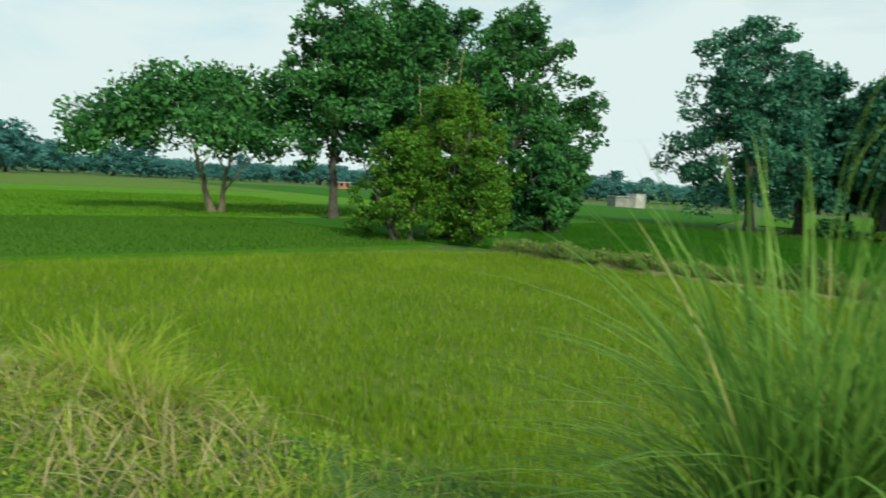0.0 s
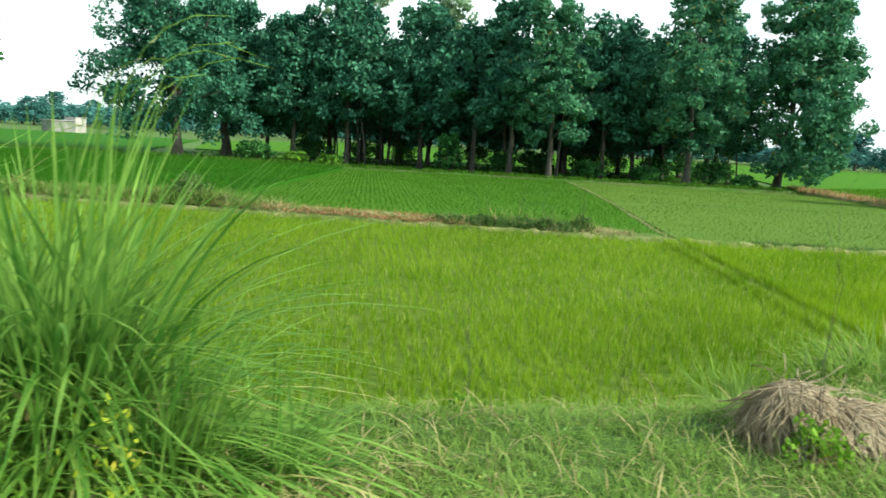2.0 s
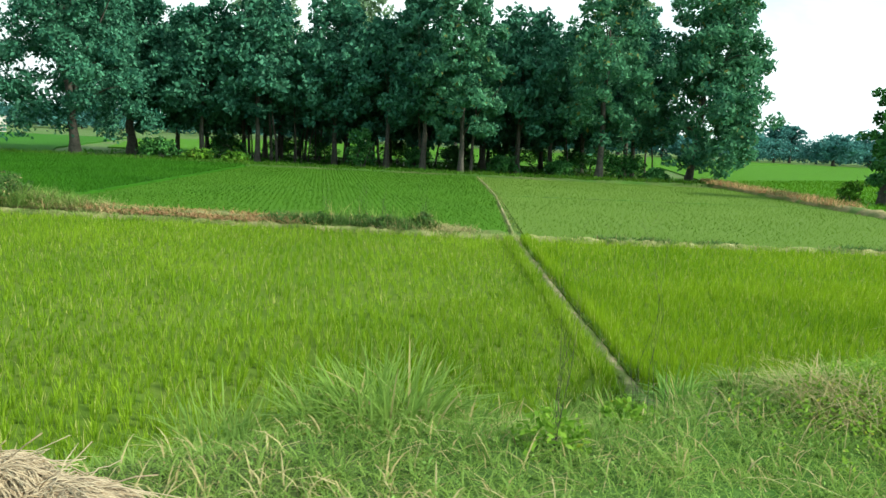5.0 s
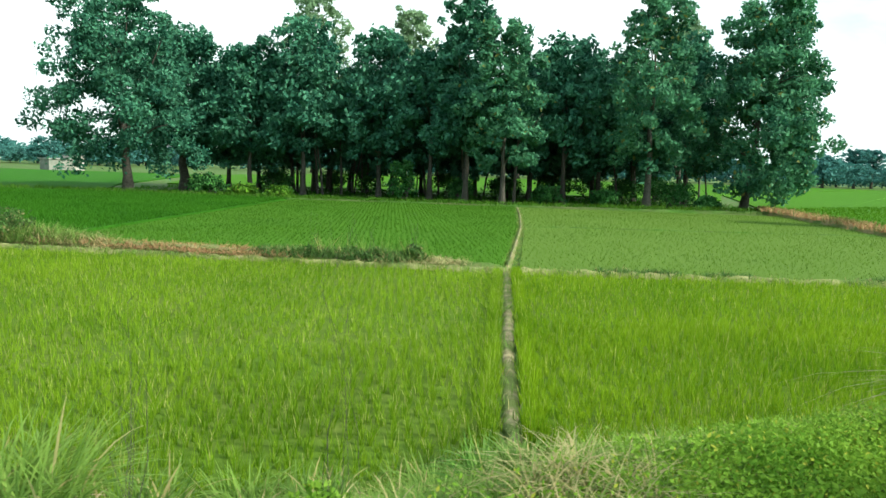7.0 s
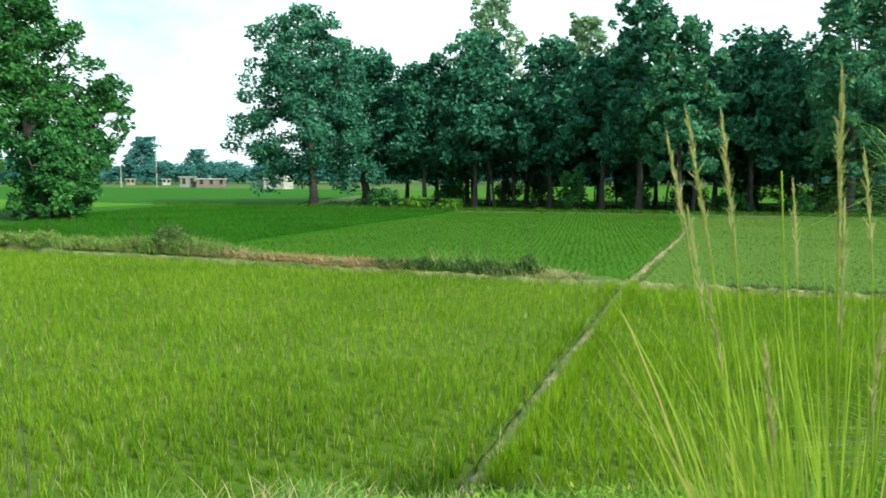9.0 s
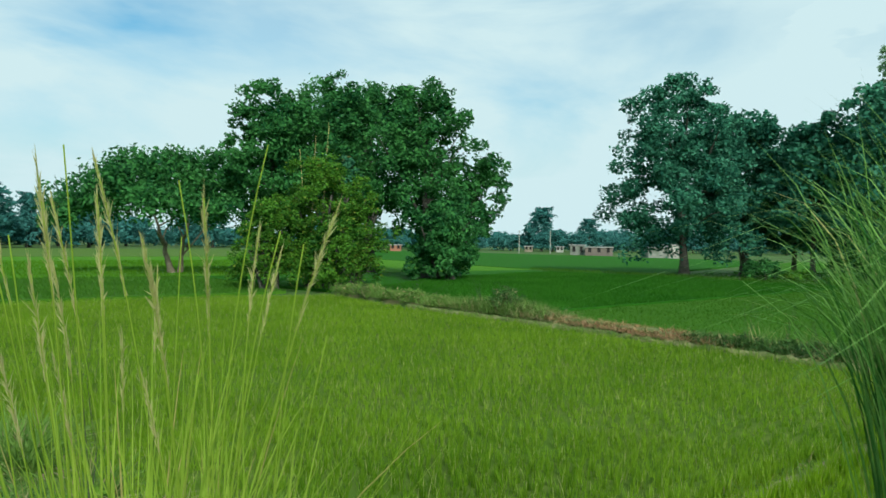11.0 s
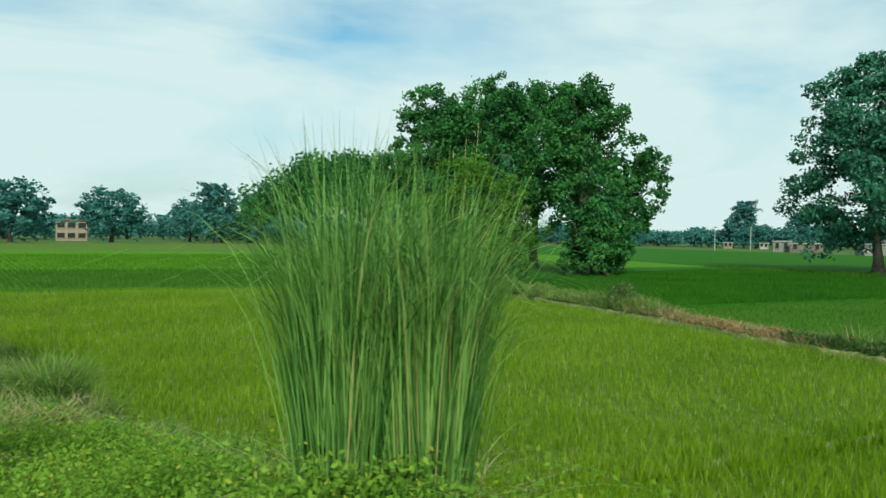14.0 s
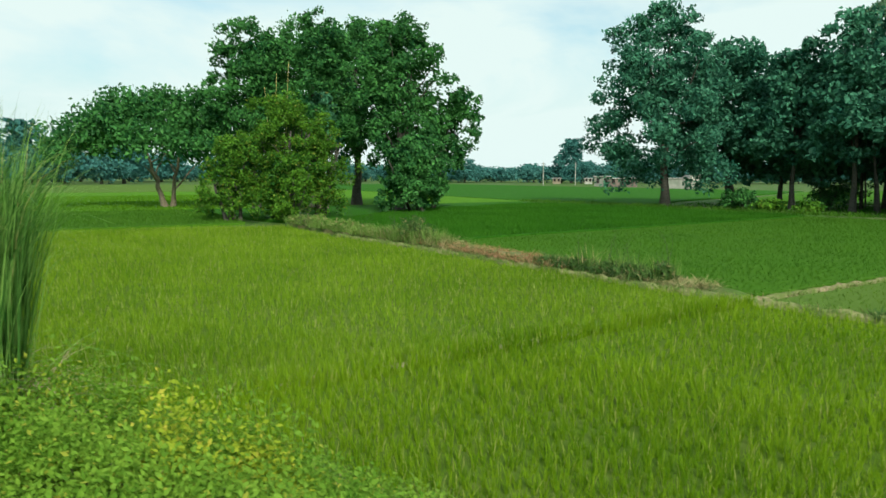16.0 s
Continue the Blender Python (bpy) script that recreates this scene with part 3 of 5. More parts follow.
tufts("bund_grass", "short grass along the edges of the field path", np.concatenate([along(rb, [(9.1, 22.6), (9.42, 29), (9.82, 37.3), (9.97, 55)], 420, 0.05), along(rb, [(9.38, 22.6), (9.70, 29), (10.1, 37.3), (10.25, 55)], 420, 0.05), along(rb, [(9.06, 10), (9.08, 22)], 90, 0.04), along(rb, [(9.36, 10), (9.34, 22)], 90, 0.04)]), 0.04, M_GRASS, 5, 0.17, 0.012, 1.2, 356, 0.05)
tufts("dry_grass", "withered red-brown grass lying along the bund", along(rb, between(-2.2, 3.4), 900, 0.22), 0.19, M_DRYGRASS, 7, 0.24, 0.022, 2.2, 31, 0.14, 3, 1.2)
tufts("dry_grass", "pale straw lying over the brown grass of the bund", along(rb, between(-3.4, 2.6), 120, 0.22), 0.20, M_DRYVERGE, 6, 0.24, 0.014, 2.2, 353, 0.16, 3, 1.2)
tufts("bund_grass", "rough green grass hump on the bund", along(rb, between(-7.4, -4.2), 260, 0.30), 0.20, M_GRASS, 8, 0.62, 0.016, 1.1, 354, 0.14, 3)
tufts("dry_grass", "long pale grass bent over the bund", along(rb, between(-5.2, -2.6), 150, 0.26), 0.20, M_DRYVERGE, 7, 0.46, 0.014, 1.7, 355, 0.12, 4, 0.9)
tufts("dry_grass", "thin dry grass on the bund", along(rb, between(-4.6, -2.4), 160, 0.22), 0.22, M_DRYGRASS, 6, 0.22, 0.02, 1.6, 32, 0.1)
tufts("bund_grass", "green grass and weeds on the bund", along(rb, between(-18, -3.2), 950, 0.28), 0.22, M_GRASS, 8, 0.46, 0.02, 1.0, 33, 0.12)
tufts("bund_grass", "dark green creeping weeds heaped on the bund", along(rb, between(2.4, 6.6), 620, 0.20), 0.18, M_WEED_DARK, 8, 0.32, 0.028, 1.6, 34, 0.13)
tufts("dry_grass", "grey straw and cut weeds heaped along the bund", along(rb, between(5.2, 7.9), 330, 0.18), 0.18, M_DRYVERGE, 7, 0.24, 0.016, 2.2, 351, 0.12, 3, 1.2)
tufts("bund_grass", "few taller grass blades on the bund", along(rb, between(3.6, 7.4), 46, 0.2), 0.22, M_GRASS, 5, 0.62, 0.016, 0.6, 341, 0.06)
tufts("bund_grass", "short grass on a narrow bund", along(rb, LEDGE, 700, 0.10), 0.11, M_GRASS, 5, 0.13, 0.018, 1.0, 35, 0.08)
tufts("bund_grass", "dark weed tufts on the narrow bund", np.concatenate([along(rb, [(11.6, 22.4), (13.6, 22.42)], 130, 0.07), along(rb, [(14.3, 22.45), (15.6, 22.5)], 50, 0.07), along(rb, [(18, 22.55), (20, 22.65)], 50, 0.07)]), 0.08, M_WEED_DARK, 7, 0.22, 0.024, 1.5, 352, 0.08)
tufts("dry_grass", "dry yellow grass on the far bund", along(rb, [(28.9, 61), (28.2, 53), (27.7, 42), (27.4, 38)], 420, 0.35), 0.28, M_DRYGRASS, 7, 0.45, 0.035, 1.1, 36, 0.15)
tufts("bund_grass", "green grass at the grove's edge", along(rb, [(-36, 58), (-22, 57.8), (-6, 56), (10, 56.4), (20, 57.4), (29, 60)], 900, 0.7), 0.22, M_RICE_MID, 6, 0.35, 0.045, 0.9, 37, 0.2)
tufts("bund_grass", "rough grass under the grove trees", np.stack([rb.uniform(-26, 30, 2200), rb.uniform(58.5, 84, 2200)], 1), 0.0, M_RICE_DARK, 5, 0.3, 0.06, 0.9, 38, 0.3)


# ---- trees ----
def crown_mesh(name, rng, blobs, count, leaf, mat, clumps=26, droop=0.25):
    """Leaf clumps scattered over the outside of a few ellipsoids, uneven and with gaps between them."""
    vol = np.array([np.prod(r) for _, r in blobs]) ** 0.7
    share = vol / vol.sum()
    pts = []
    for (c, r), s in zip(blobs, share):
        m = max(4, int(clumps * len(blobs) * s))
        d = unit(rng, m)
        d[:, 2] = np.where(d[:, 2] < -0.5, -d[:, 2], d[:, 2])
        k = rng.uniform(0.35, 1.0, (m, 1)) ** 0.6
        cc = np.asarray(c) + d * k * np.asarray(r)
        rad = rng.uniform(0.30, 0.55, m) * np.mean(r)
        w = rad ** 2
        per = rng.multinomial(int(count * s), w / w.sum())
        for q, rr, n in zip(cc, rad, per):
            e = unit(rng, n)
            e[:, 2] *= 0.75
            pts.append(q + e * rr * rng.uniform(0.35, 1.0, (n, 1)) ** 0.5 * (1 + 0.18 * rng.standard_normal((n, 1))))
    p = np.concatenate(pts)
    p = p[p[:, 2] > 0.02 * max(b[0][2] for b in blobs)]
    v, f = leaves(rng, p, leaf, leaf * 0.55, droop)
    return build_mesh(name, v, f, mat)


def trunk_mesh(name, rng, stems, blobs, radius, mat, limbs=7):
    """Tapered stems from the ground, and limbs from them into the crown."""
    pieces = []
    for foot, top, k in stems:
        foot, top = np.asarray(foot, float), np.asarray(top, float)
        n = 9
        s = np.linspace(0, 1, n)[:, None]
        path = foot + (top - foot) * s + np.concatenate([rng.normal(0, 0.05 * radius * 6, (n, 2)) * np.sin(s * np.pi), 0 * s], 1)
        r = radius * k * (1 - 0.72 * s[:, 0]) * (1 + 0.55 * np.exp(-s[:, 0] * 14))
        pieces.append(tube(path, r, 9, 0.05, rng))
        for _ in range(limbs):
            c, rr = blobs[rng.integers(len(blobs))]
            end = np.asarray(c) + unit(rng, 1)[0] * np.asarray(rr) * 0.75
            a = rng.uniform(0.30, 0.9)
            start = foot + (top - foot) * a
            if end[2] < start[2] + 0.2:
                end[2] = start[2] + rng.uniform(0.2, 1.5)
            t = np.linspace(0, 1, 6)[:, None]
            mid = start + (end - start) * t + np.array([0, 0, 1.0]) * np.sin(t * np.pi) * 0.25 + rng.normal(0, 0.10, (6, 3)) * t
            pieces.append(tube(mid, radius * k * (0.42 - 0.36 * t[:, 0]) * (1 - 0.4 * a), 6))
    v, f = join(pieces)
    return build_mesh(name, v, f, mat, True)


def tree(label, at, stems, blobs, count, leaf, mat, radius=0.28, bark=M_BARK, seed=1, name="tree", group="", limbs=7, clumps=26, category="tree", droop=0.25):
    rng = np.random.default_rng(seed)
    t = new(name)
    t.matrix_basis = pose(at[0], at[1], 0)
    tagged(t, label, category, group)
    if stems:
        child("trunk", trunk_mesh("trunk", rng, stems, blobs, radius, bark, limbs), t)
    child("crown", crown_mesh("crown", rng, blobs, count, leaf, mat, clumps, droop), t)
    return t


def lobes(seed, r, low, tall, lean=(0, 0), peak=0.42, small=0.24, large=0.36, foot=0.80):
    """Many overlapping leaf masses: broad below, tapering to an uneven top."""
    rng = np.random.default_rng(seed + 500)
    out_list = []
    n = int(26 + 4 * r)
    turn = rng.uniform(0, 6.28)
    for k in range(n):
        q = ((k + rng.uniform(0.1, 0.9)) / n) ** 0.9
        prof = (foot + (1 - foot) * q / 0.3) if q < 0.3 else 1.0 - (1 - peak) * ((q - 0.3) / 0.7) ** 1.35
        a = turn + 2.4 * k + rng.uniform(-0.5, 0.5)
        lobe = 1 + 0.12 * math.sin(3 * a + seed) + rng.uniform(-0.2, 0.12)
        rc = r * rng.uniform(small, large) * (0.7 + 0.3 * prof)
        out = max(0.0, r * prof * lobe - rc) * math.sqrt(rng.uniform(0.25, 1.0))
        z = low + rc * 0.6 + (tall - low - rc * 1.3) * q
        out_list.append(((lean[0] * (0.4 + 0.6 * q) + out * math.cos(a), lean[1] * (0.4 + 0.6 * q) + out * math.sin(a), z), (rc, rc, rc * 0.85)))
    return out_list


def round_tree(label, at, tall, r, low, mat, seed, count=8000, leaf=0.40, group="grove trees", radius=0.22, bark=M_BARK, lean=(0, 0), limbs=7, peak=0.50, foot=0.80):
    blobs = lobes(seed, r, low, tall, lean, peak, foot=foot)
    top = (lean[0] * 0.7, lean[1] * 0.7, low + (tall - low) * 0.66)
    return tree(label, at, [((0, 0, -0.1), top, 1.0)], blobs, count, leaf, mat, radius, bark, seed, group=group, limbs=limbs, clumps=5)


# The grove
G_DARK = "dark green broadleaf tree at the edge of the grove"
G_IN = "shaded broadleaf tree inside the grove"
round_tree("tall broad dark green tree standing at the grove's end", (-21.4, 60.9), 16.9, 7.7, 0.9, M_LEAF_GROVE_HAZED, 241, 30000, 0.36, radius=0.36, lean=(-0.8, 0), limbs=16, peak=0.42, foot=1.0)
round_tree("dark green tree beside the tallest tree of the grove", (-19.9, 68.2), 14.8, 6.3, 2.2, M_LEAF_GROVE_HAZED, 42, 14000, 0.46, radius=0.40, limbs=10)
round_tree(G_DARK, (-13.0, 66), 12.8, 5.8, 2.6, M_LEAF_GROVE_HAZED, 43, 11000, 0.46)
round_tree(G_DARK, (-8.3, 66), 15.0, 6.0, 2.4, M_LEAF_GROVE_HAZED, 44, 11000, 0.46)
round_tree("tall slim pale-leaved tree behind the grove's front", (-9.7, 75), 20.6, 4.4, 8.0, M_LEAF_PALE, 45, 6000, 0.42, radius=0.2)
round_tree(G_DARK, (-1.8, 67), 14.3, 6.0, 2.6, M_LEAF_GROVE_HAZED, 46, 11000, 0.46)
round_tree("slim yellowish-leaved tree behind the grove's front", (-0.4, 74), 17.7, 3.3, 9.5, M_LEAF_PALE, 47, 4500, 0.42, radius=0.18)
round_tree(G_DARK, (2.9, 64.5), 12.4, 5.6, 2.8, M_LEAF_GROVE_HAZED, 48, 10000, 0.46)
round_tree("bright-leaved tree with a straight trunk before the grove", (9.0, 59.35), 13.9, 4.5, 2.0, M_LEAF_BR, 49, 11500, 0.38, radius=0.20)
round_tree("tall narrow dark green tree in the grove", (6.0, 62.5), 16.9, 4.3, 4.0, M_LEAF_GROVE_HAZED, 50, 9000, 0.44)
round_tree(G_DARK, (14.0, 65), 13.8, 5.8, 2.8, M_LEAF_GROVE_HAZED, 51, 11000, 0.46)
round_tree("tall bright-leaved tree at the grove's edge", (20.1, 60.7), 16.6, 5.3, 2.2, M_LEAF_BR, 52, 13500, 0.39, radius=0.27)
round_tree(G_IN, (17.4, 69), 13.2, 6.0, 1.8, M_LEAF_GROVE_HAZED, 53, 10000, 0.46)
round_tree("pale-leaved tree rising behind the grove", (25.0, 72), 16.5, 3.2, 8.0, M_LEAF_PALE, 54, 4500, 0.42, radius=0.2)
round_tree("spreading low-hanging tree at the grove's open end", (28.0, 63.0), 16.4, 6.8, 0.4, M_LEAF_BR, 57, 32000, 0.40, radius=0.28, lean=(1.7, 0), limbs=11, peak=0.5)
round_tree(G_IN, (25.0, 69.5), 15.1, 5.4, 2.2, M_LEAF_GROVE_HAZED, 56, 10000, 0.46)
inner = round_tree(G_IN, (-16.0, 77), 12.0, 6.2, 1.2, M_LEAF_GROVE_HAZED, 57, 7500, 0.60)
inner_b = round_tree(G_IN, (-5.0, 78), 12.2, 6.2, 1.3, M_LEAF_GROVE_HAZED, 58, 7500, 0.60)
for k, (x, y) in enumerate([(0.5, 80), (6.2, 78), (11.5, 75), (18.2, 80), (24.6, 80), (-11, 72), (5.0, 71), (11.5, 70.5), (21.5, 75), (-17, 71.5), (-1.5, 73), (15, 77), (-8, 84), (13, 85)]):
    copy_thing(inner if k % 2 else inner_b, pose(x, y, 0, 0, 0, 67 * k))

# Thin stems under the grove's crowns
rs = np.random.default_rng(71)
for k in range(36):
    x, y = rs.uniform(-15, 27), rs.uniform(62, 82)
    top = (rs.normal(0, 0.5), rs.normal(0, 0.3), rs.uniform(4.5, 6.5))
    thick = rs.uniform(0.7, 1.7)
    s = new("sapling")
    s.matrix_basis = pose(x, y, 0)
    tagged(s, "thin dark bare sapling stem in the grove's shade", "sapling", "grove saplings")
    v, f = tube(np.array([(0, 0, -0.05), (top[0] * 0.2, top[1] * 0.5, top[2] * 0.35), (top[0] * 0.7, top[1], top[2] * 0.7), top]), thick * np.array([0.10, 0.085, 0.07, 0.05]), 7, 0.05, rs)
    child("trunk", build_mesh("trunk", v, f, M_BARK, True), s)


def bush(label, at, r, tall, count, leaf, mat, seed, stems=4, group=""):
    rng = np.random.default_rng(seed)
    blobs = lobes(seed, r, 0.0, tall, (0, 0), 0.66, 0.24, 0.40, 0.95)
    st = [((rng.normal(0, 0.12 * r), rng.normal(0, 0.12 * r), -0.05), (rng.normal(0, 0.35 * r), rng.normal(0, 0.35 * r), tall * 0.7), 1.0) for _ in range(stems)]
    return tree(label, at, st, blobs, count, leaf, mat, 0.022 * tall, M_BARK, seed, "bush", group, 3, 5, "bush", 0.45)


for k, (x, y, r, h, m) in enumerate([(-15.5, 62.5, 2.0, 1.7, M_LEAF), (-11.2, 59.6, 1.5, 1.0, M_LEAF_BUSH), (-8.6, 60.0, 1.4, 0.9, M_LEAF_BUSH), (1.0, 62, 1.8, 3.2, M_LEAF), (22.6, 62, 2.0, 2.2, M_LEAF), (17.0, 61.5, 1.6, 1.4, M_LEAF), (24.6, 60.4, 1.3, 1.2, M_LEAF), (-12, 70, 2.0, 2.2, M_LEAF), (9.5, 72, 2.0, 2.0, M_LEAF), (20, 72, 2.2, 2.2, M_LEAF), (-9, 80, 2.4, 2.2, M_LEAF), (24, 77, 2.6, 2.4, M_LEAF), (9, 82, 2.4, 2.0, M_LEAF), (-4, 74, 2.2, 2.6, M_LEAF), (3, 79, 2.6, 2.6, M_LEAF), (14, 76, 2.4, 2.6, M_LEAF), (18, 83, 2.6, 2.6, M_LEAF), (-15, 80, 2.6, 2.6, M_LEAF), (12.5, 63, 1.6, 1.6, M_LEAF), (5.5, 66, 1.8, 1.9, M_LEAF)]):
    bush("low leafy bush under the grove's edge", (x, y), r, h, 1500, 0.26, m, 90 + k, 3, "grove bushes")
bush("tall dense dark bush beside the far bund", (33.2, 43.6), 2.6, 8.2, 6500, 0.30, M_LEAF, 99, 4)
bush("low leafy shrub beside the far bund", (30.6, 43.4), 1.0, 1.5, 900, 0.2, M_LEAF_BUSH, 98, 3)

# The clump of trees in the paddies
tree("low spreading tree with a forked pale trunk in the paddies", (-42.6, 25.6), [((-0.08, -0.2, -0.1), (-0.7, -1.5, 4.8), 1.0), ((0.1, 0.25, -0.1), (0.4, 0.9, 5.2), 0.8)],
     [((0, -0.8, 6.0), (4.6, 5.6, 2.6)), ((-2.6, -5.4, 4.9), (3.0, 3.2, 2.1)), ((-1.2, -3.2, 6.7), (3.2, 3.0, 2.0)), ((1.6, 2.6, 6.8), (3.2, 3.2, 2.2)), ((0.6, -0.4, 7.9), (2.8, 2.8, 1.4)), ((3.4, -1.8, 4.6), (2.6, 3.0, 1.8)), ((-2.0, 2.8, 5.4), (2.6, 3.2, 2.0)), ((-1.0, -7.2, 4.2), (2.0, 2.2, 1.3))],
     18000, 0.36, M_LEAF, 0.25, M_BARK_PALE, 61, limbs=3)
round_tree("tall dark-trunked tree in the paddy clump", (-36.6, 30.5), 14.1, 5.8, 2.8, M_LEAF, 62, 24000, 0.31, "paddy clump trees", 0.28, limbs=12)
round_tree("tall dense tree in the paddy clump", (-38.3, 40.4), 16.2, 6.8, 3.4, M_LEAF, 63, 24000, 0.31, "paddy clump trees", 0.38, limbs=10)
round_tree("tall open-crowned tree behind a bush in the paddy clump", (-28.3, 38.3), 14.3, 5.4, 2.8, M_LEAF, 64, 19000, 0.31, "paddy clump trees", 0.30, limbs=12)
round_tree("tall dense tree in the middle of the paddy clump", (-35.6, 34.9), 15.2, 6.0, 3.0, M_LEAF, 161, 24000, 0.31, "paddy clump trees", 0.34, limbs=9)
round_tree("leaning side tree with an open crown", (-27.6, 40.8), 8.9, 3.4, 2.6, M_LEAF, 162, 4300, 0.33, "paddy clump trees", 0.16, lean=(1.7, 1.0), limbs=10)
round_tree("small pale-trunked tree beside the front bush", (-33.2, 34.5), 9.0, 2.6, 3.6, M_LEAF_BR, 65, 3000, 0.36, "paddy clump trees", 0.30, M_BARK_PALE)
bush("big yellow-green bush of fine drooping leaves", (-22.9, 26.6), 3.5, 7.4, 30000, 0.165, M_LEAF_BUSH, 66, 6, "paddy clump bushes")
bush("leafy shrub leaning out of the big bush", (-22.8, 23.3), 2.6, 4.9, 15000, 0.165, M_LEAF_BUSH, 67, 4, "paddy clump bushes")
bush("leafy shrub grown into the big bush", (-20.4, 25.8), 2.0, 3.9, 8000, 0.165, M_LEAF_BUSH, 166, 4, "paddy clump bushes")
bush("leafy shrub grown into the big bush", (-23.4, 29.2), 2.6, 6.6, 9000, 0.18, M_LEAF_BUSH, 167, 4, "paddy clump bushes")
bush("dense dark green bush with large leaves", (-24.6, 36.9), 3.3, 5.3, 14000, 0.28, M_LEAF, 68, 5, "paddy clump bushes")
bush("small weedy shrub on the bund", (-5.6, 23.95), 1.0, 1.15, 1700, 0.09, M_WEED_DARK, 69, 3)
bush("small weedy shrub on the bund", (-7.0, 24.0), 0.7, 0.6, 800, 0.09, M_WEED_DARK, 70, 3)

for k, (x, y, r, h) in enumerate([(-16.6, 24.7, 0.9, 0.7), (-14.9, 24.5, 1.0, 0.8), (-13.0, 24.3, 0.8, 0.6), (-11.2, 24.1, 0.9, 0.75), (-9.2, 23.9, 0.8, 0.65), (-4.3, 23.85, 0.6, 0.5), (3.9, 23.0, 0.45, 0.42), (4.9, 22.95, 0.45, 0.45), (5.7, 22.9, 0.5, 0.5), (6.7, 22.8, 0.45, 0.6)]):
    bush("low leafy weeds grown over the bund", (x, y), r, h, 750, 0.12, M_GRASS if k < 6 else M_WEED_DARK, 270 + k, 3, "bund weeds")

# Dry bamboo canes standing out of the big bush
for k, (x, y, h, lx) in enumerate([(-23.1, 26.7, 9.3, 0.5), (-23.4, 26.2, 8.6, 0.3), (-24.6, 26.5, 8.0, -0.5)]):
    c = new("bamboo_cane")
    c.matrix_basis = pose(x, y, 0)
    tagged(c, "dry yellow bamboo cane standing out of the big bush", "bamboo cane", "bamboo canes")
    z = np.linspace(0, 1, 12)
    p = np.stack([lx * z * z, 0.25 * lx * z * z, h * z], 1)
    v, f = tube(p, 0.030 * (1 - 0.7 * z) * (1 + 0.12 * (np.arange(12) % 2)), 6)
    child("cane", build_mesh("cane", v, f, M_CANE, True), c)

# ---- the far edge of the fields: trees and houses ----
FAR_KINDS = []
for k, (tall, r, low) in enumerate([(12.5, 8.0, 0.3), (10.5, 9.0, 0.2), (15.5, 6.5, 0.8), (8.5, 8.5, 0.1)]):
    FAR_KINDS.append(round_tree("hazy green tree on the far edge of the fields", (-215, 30 + 9 * k), tall, r, low, M_LEAF_FAR_HAZED, 80 + k, 3000, 0.95, "far trees", 0.35, limbs=2, peak=0.6))
THICKET = round_tree("low hazy band of trees along the far edge of the fields", (-262, 120), 6.4, 12.5, 0.0, M_LEAF_FAR_HAZED, 88, 3600, 1.0, "far trees", 0.3, limbs=2, peak=0.75)
rf = np.random.default_rng(83)


def far_tree(bearing, far, size, kind=None):
    """bearing: degrees to the left of +y, seen from the track."""
    a = radians(bearing)
    k = rf.integers(4) if kind is None else kind
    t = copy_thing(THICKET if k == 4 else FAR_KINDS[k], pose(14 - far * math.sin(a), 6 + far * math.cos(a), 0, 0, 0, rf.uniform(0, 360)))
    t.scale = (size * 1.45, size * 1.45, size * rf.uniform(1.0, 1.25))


for b in np.arange(-52, -18, 2.2):
    far_tree(b + rf.uniform(-0.8, 0.8), rf.uniform(235, 300), rf.uniform(0.8, 1.15))
for b in np.arange(-16, 22, 3.2):
    far_tree(b, rf.uniform(235, 290), rf.uniform(0.8, 1.1))
for b in np.arange(24, 66, 1.5):
    far_tree(b + rf.uniform(-0.6, 0.6), rf.uniform(270, 350), rf.uniform(0.45, 0.8))
far_tree(42.6, 300, 0.95, 2)
for b in np.arange(-54, 128, 3.4):
    far_tree(b + rf.uniform(-0.6, 0.6), rf.uniform(300, 345), rf.uniform(0.9, 1.2), 4)
for b in np.arange(66, 128, 2.0):
    if not 89.6 < b < 94.0:
        far_tree(b + rf.uniform(-0.6, 0.6), rf.uniform(250, 330), rf.uniform(0.6, 1.15))
for b, far, size, kind in [(95.6, 185, 0.95, 0), (98.2, 190, 1.0, 1), (101, 180, 1.0, 0), (104.5, 195, 1.05, 1), (89.3, 200, 0.95, 0), (82.2, 215, 1.0, 2), (79.8, 230, 0.8, 1), (108, 190, 1.0, 0), (112, 205, 1.1, 1), (76, 240, 0.9, 0)]:
    far_tree(b, far, size, kind)
for b in np.arange(130, 310, 10):
    far_tree(b, rf.uniform(220, 300), rf.uniform(0.8, 1.2))


def box(bm, x0, y0, z0, x1, y1, z1):
    r = bmesh.ops.create_cube(bm, size=1)
    for v in r["verts"]:
        v.co = (x0 + (v.co.x + 0.5) * (x1 - x0), y0 + (v.co.y + 0.5) * (y1 - y0), z0 + (v.co.z + 0.5) * (z1 - z0))


def part(name, boxes, mat, parent, label="", bevel=0.0):
    bm = bmesh.new()
    for b in boxes:
        box(bm, *b)
    if bevel:
        bmesh.ops.bevel(bm, geom=bm.edges[:], offset=bevel, segments=1, affect="EDGES")
    me = bpy.data.meshes.new(name)
    bm.to_mesh(me)
    bm.free()
    me.materials.append(mat)
    return child(name, me, parent, label)


